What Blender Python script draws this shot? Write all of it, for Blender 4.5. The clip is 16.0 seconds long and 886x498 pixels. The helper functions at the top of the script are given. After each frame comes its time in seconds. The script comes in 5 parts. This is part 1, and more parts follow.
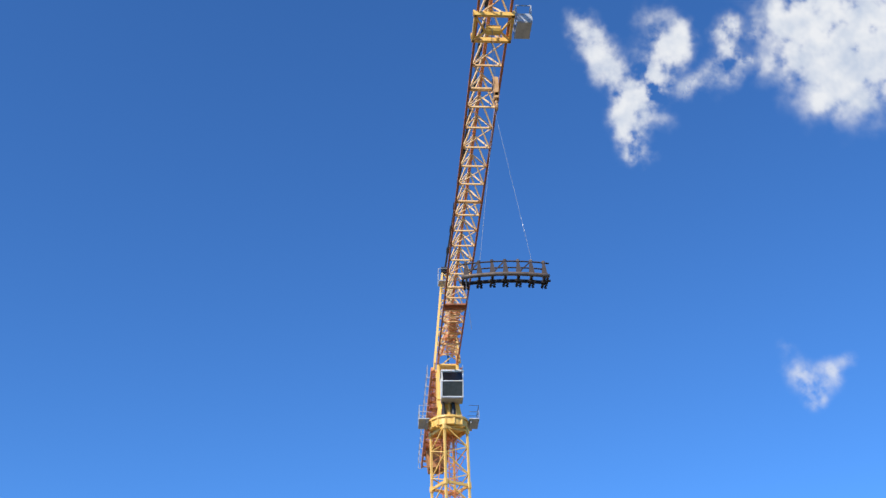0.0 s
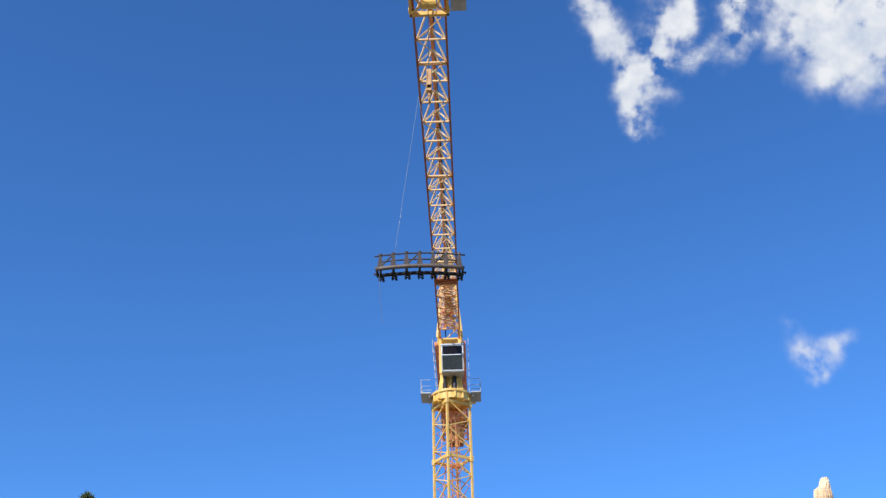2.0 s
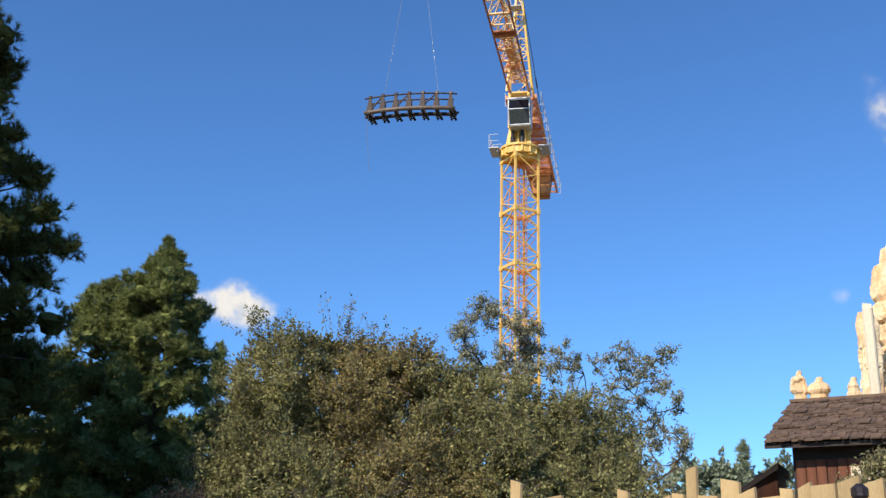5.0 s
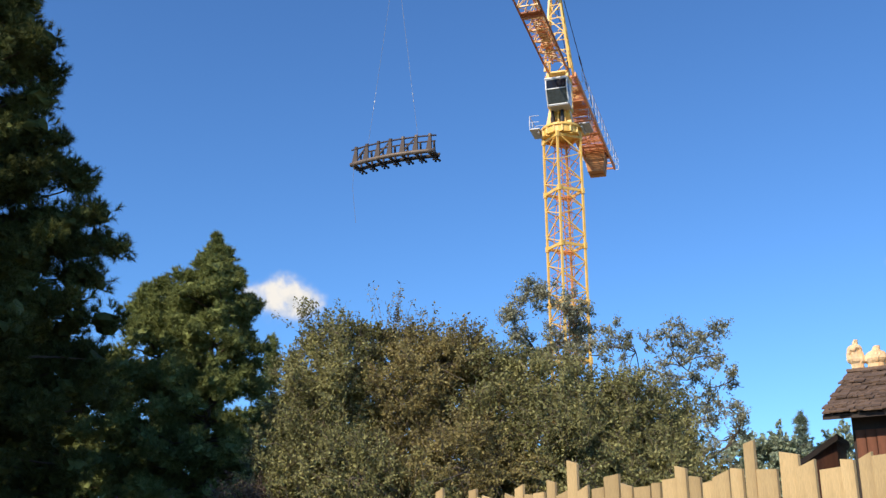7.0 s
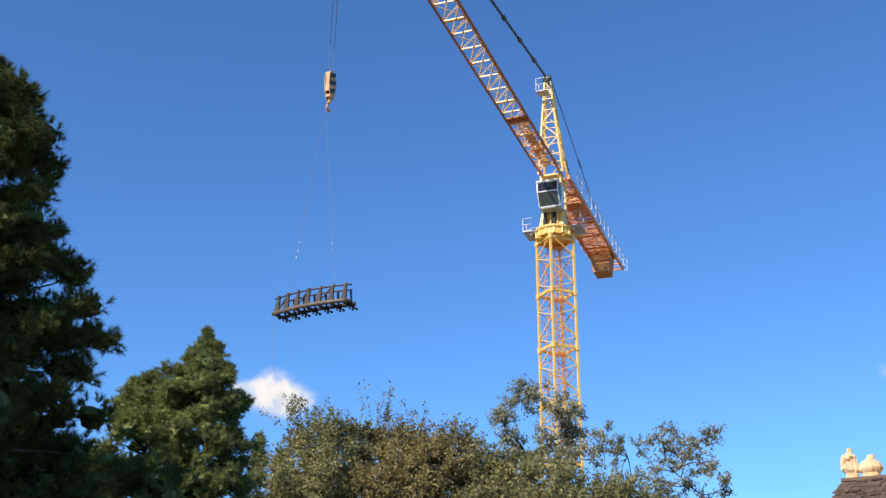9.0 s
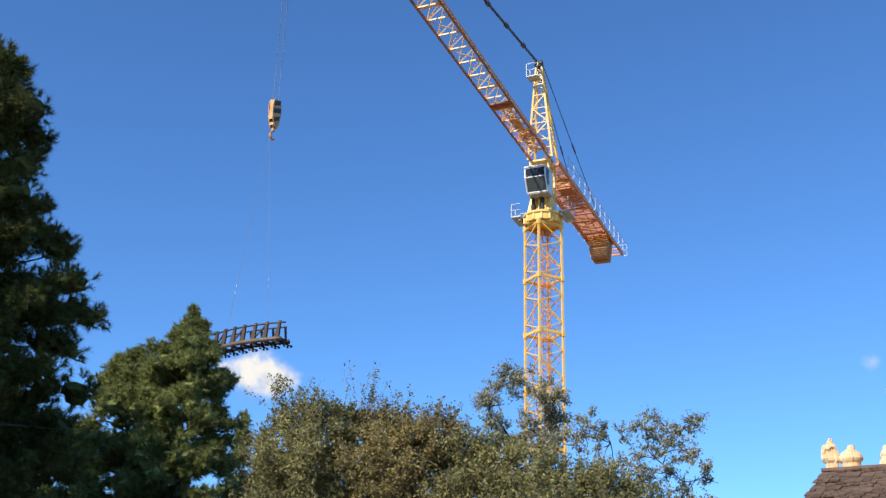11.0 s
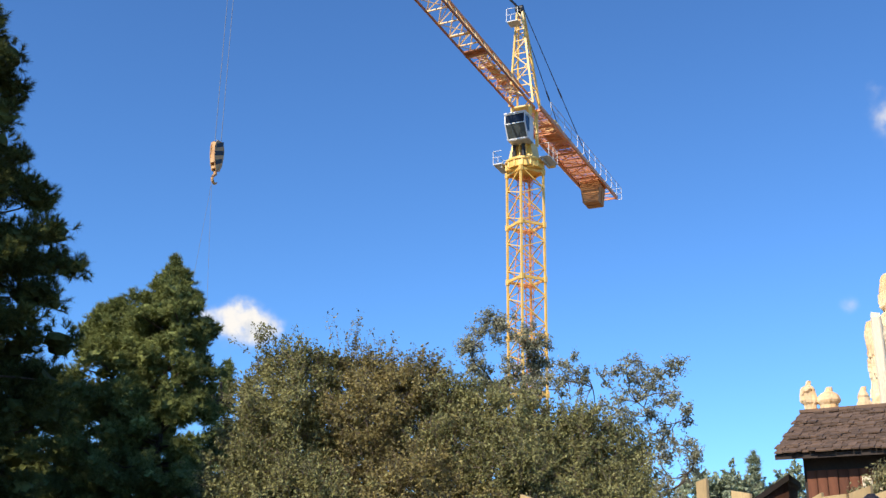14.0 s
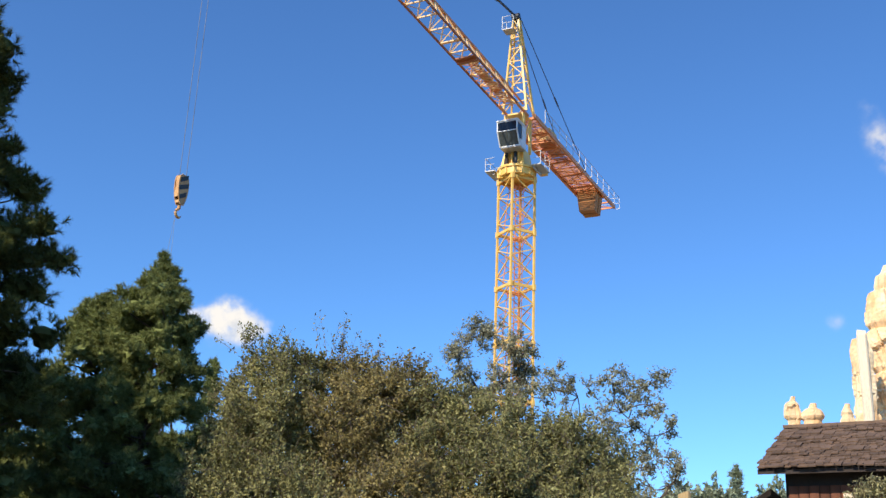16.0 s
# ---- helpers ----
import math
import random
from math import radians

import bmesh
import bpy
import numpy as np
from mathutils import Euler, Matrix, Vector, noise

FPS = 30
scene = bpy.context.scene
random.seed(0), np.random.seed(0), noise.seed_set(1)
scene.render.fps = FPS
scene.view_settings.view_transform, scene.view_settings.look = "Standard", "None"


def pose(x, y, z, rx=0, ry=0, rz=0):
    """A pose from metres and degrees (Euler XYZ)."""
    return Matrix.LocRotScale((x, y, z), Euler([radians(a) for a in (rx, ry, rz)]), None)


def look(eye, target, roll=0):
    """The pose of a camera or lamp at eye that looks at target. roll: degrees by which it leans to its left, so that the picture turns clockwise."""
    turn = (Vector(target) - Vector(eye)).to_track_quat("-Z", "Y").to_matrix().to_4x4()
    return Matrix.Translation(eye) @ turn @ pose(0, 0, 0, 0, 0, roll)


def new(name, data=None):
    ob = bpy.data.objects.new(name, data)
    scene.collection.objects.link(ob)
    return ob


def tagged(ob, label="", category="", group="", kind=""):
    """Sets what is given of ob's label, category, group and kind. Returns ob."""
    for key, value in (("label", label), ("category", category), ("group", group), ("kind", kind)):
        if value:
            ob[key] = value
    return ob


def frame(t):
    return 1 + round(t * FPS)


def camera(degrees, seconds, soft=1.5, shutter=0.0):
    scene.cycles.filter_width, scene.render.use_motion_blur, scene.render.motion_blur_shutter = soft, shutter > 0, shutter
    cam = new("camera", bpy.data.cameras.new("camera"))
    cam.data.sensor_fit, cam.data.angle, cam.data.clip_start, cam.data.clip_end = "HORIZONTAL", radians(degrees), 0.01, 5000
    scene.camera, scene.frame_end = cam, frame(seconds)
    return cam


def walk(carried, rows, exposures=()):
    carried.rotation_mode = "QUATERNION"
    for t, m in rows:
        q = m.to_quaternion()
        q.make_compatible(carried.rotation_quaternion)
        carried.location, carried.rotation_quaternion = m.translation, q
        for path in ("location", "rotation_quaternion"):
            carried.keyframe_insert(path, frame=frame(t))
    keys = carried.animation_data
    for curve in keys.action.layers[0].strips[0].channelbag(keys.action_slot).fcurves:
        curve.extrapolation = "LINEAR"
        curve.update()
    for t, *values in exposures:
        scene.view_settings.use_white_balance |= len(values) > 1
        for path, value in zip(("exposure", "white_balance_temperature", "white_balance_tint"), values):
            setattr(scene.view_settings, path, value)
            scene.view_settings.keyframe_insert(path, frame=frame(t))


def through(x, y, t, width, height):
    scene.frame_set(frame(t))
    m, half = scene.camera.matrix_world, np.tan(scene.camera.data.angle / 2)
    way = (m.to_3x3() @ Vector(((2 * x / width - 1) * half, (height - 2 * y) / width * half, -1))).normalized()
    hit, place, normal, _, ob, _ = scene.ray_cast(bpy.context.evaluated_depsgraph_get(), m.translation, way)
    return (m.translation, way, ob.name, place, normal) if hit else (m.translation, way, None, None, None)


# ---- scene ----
# The camera stands on one spot and only turns: seconds, yaw, pitch, roll.
EYE = (0.0, 0.0, 1.6)
TURNS = [
    (0, -0.862, 32.391, -1.622),
    (0.5, 1.49, 32.734, -1.395),
    (1, 0.906, 33.567, -1.565),
    (1.5, -0.647, 31.978, -1.398),
    (2, -0.613, 30.996, -1.241),
    (2.5, -0.958, 30.382, -1.584),
    (3, -0.459, 29.288, -1.368),
    (3.5, -0.417, 26.7, -0.904),
    (3.8, -1.421, 20.428, 0.165),
    (4, -0.838, 18.911, 0.835),
    (4.2, 2.567, 18.564, 2.29),
    (6.3, 4.38, 16.653, 0.474),
    (6.5, 5.311, 16.805, -0.256),
    (7, 6.048, 16.817, -0.394),
    (7.5, 6.565, 17.172, 0.362),
    (8, 6.923, 17.769, 1.146),
    (8.5, 6.391, 19.705, 1.638),
    (9, 5.633, 22.191, 0.587),
    (11.3, 4.879, 21.25, 1.599),
    (11.5, 5.009, 21.35, 1.202),
    (12, 4.954, 20.835, 1.155),
    (12.5, 5.123, 20.166, 1.186),
    (13, 3.948, 18.256, 0.305),
    (13.5, 3.568, 18.247, 0.332),
    (14, 3.831, 18.456, 0.737),
    (14.5, 3.325, 18.87, 0.879),
    (15, 3.014, 19.311, 1.024),
    (15.5, 2.808, 18.832, 1.849),
    (16, 3.246, 18.754, 2.267),
]
cam = camera(45.48, 16.0, soft=1.45)


def turned(yaw, pitch, roll):
    return pose(*EYE, 90 + pitch, 0, yaw) @ pose(0, 0, 0, 0, 0, roll)


walk(cam, [(t, turned(*r)) for t, *r in TURNS], exposures=[(0.0, -0.06, 6150, 10), (2.5, -0.05, 6150, 10), (4.0, -0.04, 6700, 10), (7.0, 0.0, 7100, 10), (8.0, 0.1, 7200, 10), (9.0, 0.07, 6900, 10), (11.5, 0.08, 6900, 10), (16.0, 0.1, 7000, 10)])

# World and sun
SUN_ELEV, SUN_AZ = 37.0, 214.0   # compass degrees, 0 = ahead (+y), 90 = right (+x)
world = bpy.data.worlds.new("sky")
scene.world = world
world.use_nodes = True
wn = world.node_tree.nodes
sky = wn.new("ShaderNodeTexSky")
sky.sky_type, sky.sun_disc = "NISHITA", False
sky.sun_elevation, sky.sun_rotation = radians(SUN_ELEV), radians(SUN_AZ)
sky.air_density, sky.dust_density, sky.ozone_density, sky.altitude = 1.0, 0.1, 4.0, 800
wn["Background"].inputs[1].default_value = 0.14
deep = wn.new("ShaderNodeVectorMath")      # clear dry air: a deeper blue
deep.operation = "MULTIPLY"
deep.inputs[1].default_value = (0.585, 1.0, 1.42)
world.node_tree.links.new(sky.outputs[0], deep.inputs[0])
world.node_tree.links.new(deep.outputs[0], wn["Background"].inputs[0])
sun = new("sun", bpy.data.lights.new("sun", "SUN"))
sun.data.energy, sun.data.angle, sun.data.color = 5.0, radians(0.55), (1.0, 0.93, 0.82)
_a, _e = radians(SUN_AZ), radians(SUN_ELEV)
sun.matrix_world = look((0, 0, 60), (-math.sin(_a) * math.cos(_e), -math.cos(_a) * math.cos(_e), 60 - math.sin(_e)))


# ---- materials ----
def mat(name, base, rough=0.6, metal=0.0, scale=6.0, vary=0.25, dark=0.5, bump=0.15, fine=60.0, stretch=(1, 1, 1), other=None, island=0.0, objrand=0.0, spec=0.5):
    """A worn surface: base colour, a second tone, coarse stains, fine grain and relief."""
    m = bpy.data.materials.new(name)
    m.use_nodes = True
    n, l = m.node_tree.nodes, m.node_tree.links
    b = n["Principled BSDF"]
    b.inputs["Roughness"].default_value, b.inputs["Metallic"].default_value = rough, metal
    b.inputs["Specular IOR Level"].default_value = spec
    co = n.new("ShaderNodeTexCoord")
    mp = n.new("ShaderNodeMapping")
    mp.inputs["Scale"].default_value = stretch
    l.new(co.outputs["Object"], mp.inputs[0])
    big, small = n.new("ShaderNodeTexNoise"), n.new("ShaderNodeTexNoise")
    for t, s, d in ((big, scale, 4), (small, fine, 3)):
        t.inputs["Scale"].default_value, t.inputs["Detail"].default_value = s, d
        l.new(mp.outputs[0], t.inputs["Vector"])
    ramp = n.new("ShaderNodeValToRGB")
    dk = other or tuple(c * dark for c in base)
    ramp.color_ramp.elements[0].position, ramp.color_ramp.elements[0].color = 0.5 - vary, (*dk, 1)
    ramp.color_ramp.elements[1].position, ramp.color_ramp.elements[1].color = 0.5 + vary * 0.4, (*base, 1)
    l.new(big.outputs[0], ramp.inputs[0])
    hsv = n.new("ShaderNodeHueSaturation")
    l.new(ramp.outputs[0], hsv.inputs["Color"])
    ma = n.new("ShaderNodeMath")
    ma.operation = "MULTIPLY_ADD"
    ma.inputs[1].default_value, ma.inputs[2].default_value = 0.7, 0.65
    l.new(small.outputs[0], ma.inputs[0])
    val = ma.outputs[0]
    for node, amount, sock in (("ShaderNodeNewGeometry", island, "Random Per Island"), ("ShaderNodeObjectInfo", objrand, "Random")):
        if amount:
            g, k, mu = n.new(node), n.new("ShaderNodeMath"), n.new("ShaderNodeMath")
            k.operation, mu.operation = "MULTIPLY_ADD", "MULTIPLY"
            k.inputs[1].default_value, k.inputs[2].default_value = 2 * amount, 1 - amount
            l.new(g.outputs[sock], k.inputs[0])
            l.new(k.outputs[0], mu.inputs[0])
            l.new(val, mu.inputs[1])
            val = mu.outputs[0]
    l.new(val, hsv.inputs["Value"])
    l.new(hsv.outputs[0], b.inputs["Base Color"])
    if bump:
        bp = n.new("ShaderNodeBump")
        bp.inputs["Strength"].default_value, bp.inputs["Distance"].default_value = bump, 0.02
        l.new(small.outputs[0], bp.inputs["Height"])
        l.new(bp.outputs[0], b.inputs["Normal"])
    return m


def leaf_mat(name, base, other, island=0.6, scale=0.7, through=0.3, spec=0.2):
    m = mat(name, base, 0.5, 0, scale, 0.2, 0.6, 0, 9, other=other, island=island, spec=spec)
    n, l = m.node_tree.nodes, m.node_tree.links
    b, tr, mx = n["Principled BSDF"], n.new("ShaderNodeBsdfTranslucent"), n.new("ShaderNodeMixShader")
    mx.inputs[0].default_value = through
    l.new(b.inputs["Base Color"].links[0].from_socket, tr.inputs[0])
    l.new(b.outputs[0], mx.inputs[1])
    l.new(tr.outputs[0], mx.inputs[2])
    l.new(mx.outputs[0], n["Material Output"].inputs[0])
    return m


YELLOW = mat("crane_yellow", (0.92, 0.58, 0.15), 0.4, 0, 1.2, 0.3, 0.6, 0.05, 25, other=(0.80, 0.44, 0.08))
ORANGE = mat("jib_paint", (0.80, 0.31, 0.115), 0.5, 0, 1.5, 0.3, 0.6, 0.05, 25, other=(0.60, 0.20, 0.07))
# pale strut paint, lifted further to hold the sun highlights
STRUT = mat("sunlit_strut_paint", (0.93, 0.62, 0.29), 0.42, 0, 1.2, 0.3, 0.6, 0.05, 25, other=(0.80, 0.45, 0.18))
CHEEK = mat("worn_hook_paint", (0.62, 0.34, 0.13), 0.55, 0, 3.0, 0.3, 0.6, 0.1, 30, other=(0.42, 0.2, 0.08))
RUSTRED = mat("dark_red_paint", (0.47, 0.16, 0.06), 0.65, 0, 2.0, 0.3, 0.5, 0.1, 30)
GALV = mat("galvanised", (0.5, 0.5, 0.5), 0.5, 0.2, 4, 0.3, 0.7, 0.05, 40)
WHITE = mat("cab_white", (0.8, 0.8, 0.79), 0.4, 0, 3, 0.3, 0.8, 0.03, 30)
GLASS = mat("cab_glass", (0.012, 0.014, 0.02), 0.12, 0, 3, 0.3, 0.6, 0, 30, spec=0.35)
CABLE = mat("dark_cable", (0.04, 0.04, 0.045), 0.5, 0.3, 8, 0.3, 0.6, 0.05, 60)
ROPE = mat("steel_rope", (0.22, 0.24, 0.28), 0.55, 0.1, 8, 0.3, 0.8, 0.05, 90)
WIRE = mat("greased_wire_rope", (0.14, 0.16, 0.2), 0.6, 0, 8, 0.3, 0.8, 0.05, 90)
BLACK = mat("black_paint", (0.02, 0.02, 0.022), 0.5, 0, 5, 0.3, 0.6, 0.05, 40)
RUST = mat("track_steel", (0.066, 0.044, 0.034), 0.7, 0.1, 3, 0.3, 0.5, 0.25, 40, other=(0.04, 0.026, 0.022))
DARKSTEEL = mat("dark_steel", (0.04, 0.03, 0.027), 0.7, 0.1, 3, 0.3, 0.5, 0.25, 40)
PALE = mat("light_brown_steel", (0.17, 0.12, 0.085), 0.55, 0.1, 5, 0.3, 0.5, 0.2, 40)
CONCRETE = mat("ballast_concrete", (0.52, 0.22, 0.075), 0.85, 0, 1.5, 0.3, 0.65, 0.3, 30)
BARK = mat("bark", (0.12, 0.085, 0.06), 0.9, 0, 5, 0.3, 0.4, 0.6, 40, stretch=(1, 1, 0.25))
TWIG = mat("pale_twig", (0.2, 0.155, 0.115), 0.85, 0, 5, 0.3, 0.5, 0.3, 40)
OAKLEAF = leaf_mat("oak_leaf", (0.315, 0.297, 0.122), (0.145, 0.143, 0.054))
OLIVELEAF = leaf_mat("olive_leaf", (0.36, 0.35, 0.23), (0.22, 0.22, 0.13))
DRYLEAF = leaf_mat("dry_leaf", (0.33, 0.272, 0.108), (0.17, 0.14, 0.054))
BROWNLEAF = leaf_mat("brown_leaf", (0.16, 0.11, 0.08), (0.09, 0.06, 0.045))
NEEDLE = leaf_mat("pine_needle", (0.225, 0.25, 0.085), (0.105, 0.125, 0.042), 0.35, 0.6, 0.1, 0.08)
# darker copy of the pine green: the grove's shade is put into its colour
SHADENEEDLE = leaf_mat("shaded_pine_needle", (0.115, 0.128, 0.04), (0.046, 0.054, 0.018), 0.35, 0.8, 0.04, 0.06)
# pale green with the haze of distance put into the colour
FARLEAF = leaf_mat("hazed_far_leaf", (0.34, 0.38, 0.25), (0.22, 0.26, 0.16))
JUNIPER = leaf_mat("juniper_leaf", (0.34, 0.305, 0.15), (0.2, 0.185, 0.085))
BOARD = mat("fence_board", (0.53, 0.375, 0.185), 0.75, 0, 2.2, 0.3, 0.6, 0.3, 30, stretch=(5, 5, 0.5), other=(0.38, 0.255, 0.12), objrand=0.22)
SHINGLE = mat("wood_shingle", (0.16, 0.10, 0.066), 0.9, 0, 4, 0.35, 0.5, 0.5, 50, objrand=0.3, island=0.3)
BARNWOOD = mat("barn_board", (0.16, 0.058, 0.03), 0.85, 0, 2.5, 0.35, 0.4, 0.4, 40, stretch=(4, 4, 0.4), objrand=0.3)
DARKWOOD = mat("dark_wood", (0.05, 0.035, 0.028), 0.85, 0, 2.5, 0.35, 0.5, 0.4, 40)
POSTWOOD = mat("pale_post", (0.84, 0.70, 0.50), 0.8, 0, 2.0, 0.3, 0.75, 0.3, 30, stretch=(3, 3, 0.3))
ROCK = mat("sandstone", (0.88, 0.68, 0.42), 0.9, 0, 0.45, 0.22, 0.5, 0.6, 4, other=(0.72, 0.38, 0.15), stretch=(1, 1, 1.6))
SOIL = mat("dry_ground", (0.25, 0.20, 0.13), 0.95, 0, 0.15, 0.3, 0.6, 0.4, 6, other=(0.13, 0.12, 0.07))
RED = mat("red_cloth", (0.55, 0.03, 0.025), 0.7, 0, 4, 0.3, 0.7, 0.1, 30)
IRON = mat("black_iron", (0.05, 0.04, 0.045), 0.5, 0.5, 5, 0.3, 0.6, 0.2, 40)


# ---- mesh building ----
class Build:
    """Vertices and faces of one mesh, from boxes, beams, tubes and blades."""

    def __init__(self):
        self.v, self.f = [], []

    def add(self, vs, fs):
        k = len(self.v)
        self.v += [tuple(p) for p in vs]
        self.f += [tuple(i + k for i in q) for q in fs]
        return self

    def prism(self, low, high):
        n = len(low)
        fs = [tuple(range(n))[::-1], tuple(range(n, 2 * n))]
        fs += [(i, (i + 1) % n, n + (i + 1) % n, n + i) for i in range(n)]
        return self.add(list(low) + list(high), fs)

    def box(self, c, s, bevel=0.0, m=None):
        x, y, z = (a / 2 for a in s)
        b = min(bevel, x * 0.9, y * 0.9)
        ring = [(-x + b, -y), (x - b, -y), (x, -y + b), (x, y - b), (x - b, y), (-x + b, y), (-x, y - b), (-x, -y + b)] if b else [(-x, -y), (x, -y), (x, y), (-x, y)]
        c = Vector(c)
        low, high = [Vector((p[0], p[1], -z)) for p in ring], [Vector((p[0], p[1], z)) for p in ring]
        if m is not None:
            low, high = [m @ p for p in low], [m @ p for p in high]
        return self.prism([p + c for p in low], [p + c for p in high])

    def beam(self, a, b, w, h=None, n=4):
        a, b = Vector(a), Vector(b)
        d = (b - a).normalized()
        s = d.cross(Vector((0, 0, 1)))
        s = Vector((1, 0, 0)) if s.length < 1e-4 else s.normalized()
        u = s.cross(d)
        h = h or w
        if n == 4:
            cs = [(-w / 2, -h / 2), (w / 2, -h / 2), (w / 2, h / 2), (-w / 2, h / 2)]
        else:
            cs = [(math.cos(2 * math.pi * i / n) * w / 2, math.sin(2 * math.pi * i / n) * w / 2) for i in range(n)]
        return self.prism([a + s * p + u * q for p, q in cs], [b + s * p + u * q for p, q in cs])

    def tube(self, pts, radii, n=8):
        pts = [Vector(p) for p in pts]
        rings = []
        for i, p in enumerate(pts):
            d = (pts[min(i + 1, len(pts) - 1)] - pts[max(i - 1, 0)]).normalized()
            s = d.cross(Vector((0.13, 0.21, 1)) if abs(d.z) < 0.95 else Vector((1, 0, 0))).normalized()
            u = s.cross(d)
            r = radii[i] if hasattr(radii, "__len__") else radii
            rings.append([p + (s * math.cos(2 * math.pi * k / n) + u * math.sin(2 * math.pi * k / n)) * r for k in range(n)])
        vs = [q for ring in rings for q in ring]
        fs = [(i * n + k, i * n + (k + 1) % n, (i + 1) * n + (k + 1) % n, (i + 1) * n + k) for i in range(len(pts) - 1) for k in range(n)]
        fs += [tuple(range(n))[::-1], tuple((len(pts) - 1) * n + k for k in range(n))]
        return self.add(vs, fs)

    def mesh(self, name, material, smooth=False):
        me = bpy.data.meshes.new(name)
        me.from_pydata(self.v, [], self.f)
        me.materials.append(material)
        if smooth:
            me.shade_smooth()
        me.update()
        return me


def part(name, build, material, parent=None, label="", m=None, smooth=False):
    data = build if isinstance(build, bpy.types.Mesh) else build.mesh(name, material, smooth)
    ob = new(name, data)
    ob.parent = parent
    if m is not None:
        ob.matrix_basis = m
    return tagged(ob, label) if label else ob


def thing(name, m, label, category, group="", kind=""):
    ob = new(name)
    ob.matrix_basis = m
    return tagged(ob, label, category, group, kind)


rng = np.random.default_rng(7)

# ---- ground ----
g = Build()
R_G = [0, 8, 14, 20, 30, 45, 70, 110, 180, 400, 900, 2000, 4500]
for i, r in enumerate(R_G):
    for k in range(48):
        a = 2 * math.pi * k / 48
        z = 0.0 if r < 10 else 0.25 * noise.noise(Vector((r * math.cos(a) * 0.05, r * math.sin(a) * 0.05, 2))) - 0.12
        g.v.append((r * math.sin(a), r * math.cos(a), z))
for i in range(len(R_G) - 1):
    for k in range(48):
        g.f.append((i * 48 + k, i * 48 + (k + 1) % 48, (i + 1) * 48 + (k + 1) % 48, (i + 1) * 48 + k))
tagged(part("ground", g, SOIL), "dry brown earth ground with patches of grass", "ground", kind="structure")

# ---- tower crane ----
AXIS = Vector((1.15, 73.05, 0.0))
SEC, MAST_TOP, SIDE = 4.15, 31.95, 1.95
crane = thing("tower_crane", Matrix.Translation(AXIS) @ pose(0, 0, 0, 0, 0, 31), "tall yellow lattice tower crane standing behind oaks", "tower crane")
H = SIDE / 2
corners = [(-H, -H), (H, -H), (H, H), (-H, H)]


def mast_pieces(height):
    """The chords, braces, belt frame and ladder of one mast section, as lists of shared meshes."""
    chords, braces, belt = [], [], Build()
    for x, y in corners:
        chords.append(Build().beam((x, y, 0), (x, y, height), 0.145).mesh("chord", YELLOW))
    for i in range(4):
        (x0, y0), (x1, y1) = corners[i], corners[(i + 1) % 4]
        if i % 2:
            (x0, y0), (x1, y1) = (x1, y1), (x0, y0)
        for k in range(2):
            z = height * k / 2
            hh = height / 2
            braces.append(Build().beam((x0, y0, z + hh), (x1, y1, z + hh * 0.36), 0.075).mesh("brace", YELLOW))
            braces.append(Build().beam((x1, y1, z + hh * 0.36), (x0, y0, z + 0.02), 0.07).mesh("brace", YELLOW))
        belt.beam((x0, y0, height - 0.09), (x1, y1, height - 0.09), 0.12, 0.2)
    for x, y in corners:
        belt.box((x, y, height - 0.1), (0.26, 0.26, 0.42), 0.03)
    lad = Build()
    for s in (-0.22, 0.22):
        lad.beam((0.35 + s, 0.3, 0), (0.35 + s, 0.3, height), 0.05)
    for k in range(13):
        lad.beam((0.13, 0.3, 0.16 + k * height / 13), (0.57, 0.3, 0.16 + k * height / 13), 0.03)
    for k in range(4):
        z = 0.5 + k * height / 4
        hoop = [(0.35 + 0.36 * math.cos(a), 0.3 + 0.5 * math.sin(a), z) for a in np.linspace(math.pi, 2 * math.pi, 7)]
        lad.tube(hoop, 0.025, 4)
    for a in np.linspace(math.pi * 1.1, math.pi * 1.9, 4):
        lad.beam((0.35 + 0.36 * math.cos(a), 0.3 + 0.5 * math.sin(a), 0.3), (0.35 + 0.36 * math.cos(a), 0.3 + 0.5 * math.sin(a), height - 0.3), 0.03)
    for k in range(4):
        z0, z1 = k * height / 4, (k + 1) * height / 4
        s0 = 1 if k % 2 else -1
        lad.beam((0.85 * s0, 0.8, z0), (-0.85 * s0, 0.8, z1), 0.04)
        lad.beam((0.8, 0.85 * s0, z0), (0.8, -0.85 * s0, z1), 0.04)
    for x in np.linspace(-0.15, 0.85, 7):
        lad.box((x, 0.55, height - 0.3), (0.1, 0.75, 0.03))
    conduit = Build().beam((-0.6, 0.75, 0), (-0.1, 0.75, height), 0.05).mesh("conduit", ORANGE)
    return chords, braces, belt.mesh("mast_section", YELLOW), lad.mesh("ladder", ORANGE), conduit


chord_m, brace_m, belt_m, ladder_m, conduit_m = mast_pieces(SEC)
z = MAST_TOP - SEC
while z > -SEC:
    p = part("mast_section", belt_m, None, crane, m=Matrix.Translation((0, 0, z)))
    for me in chord_m:
        part("chord", me, None, p)
    for me in brace_m:
        part("brace", me, None, p)
    part("ladder", ladder_m, None, p, "orange caged ladder with a rest platform")
    part("conduit", conduit_m, None, p)
    z -= SEC
part("foundation", Build().box((0, 0, 0.2), (5, 5, 0.9), 0.2), CONCRETE, crane, "concrete crane footing")

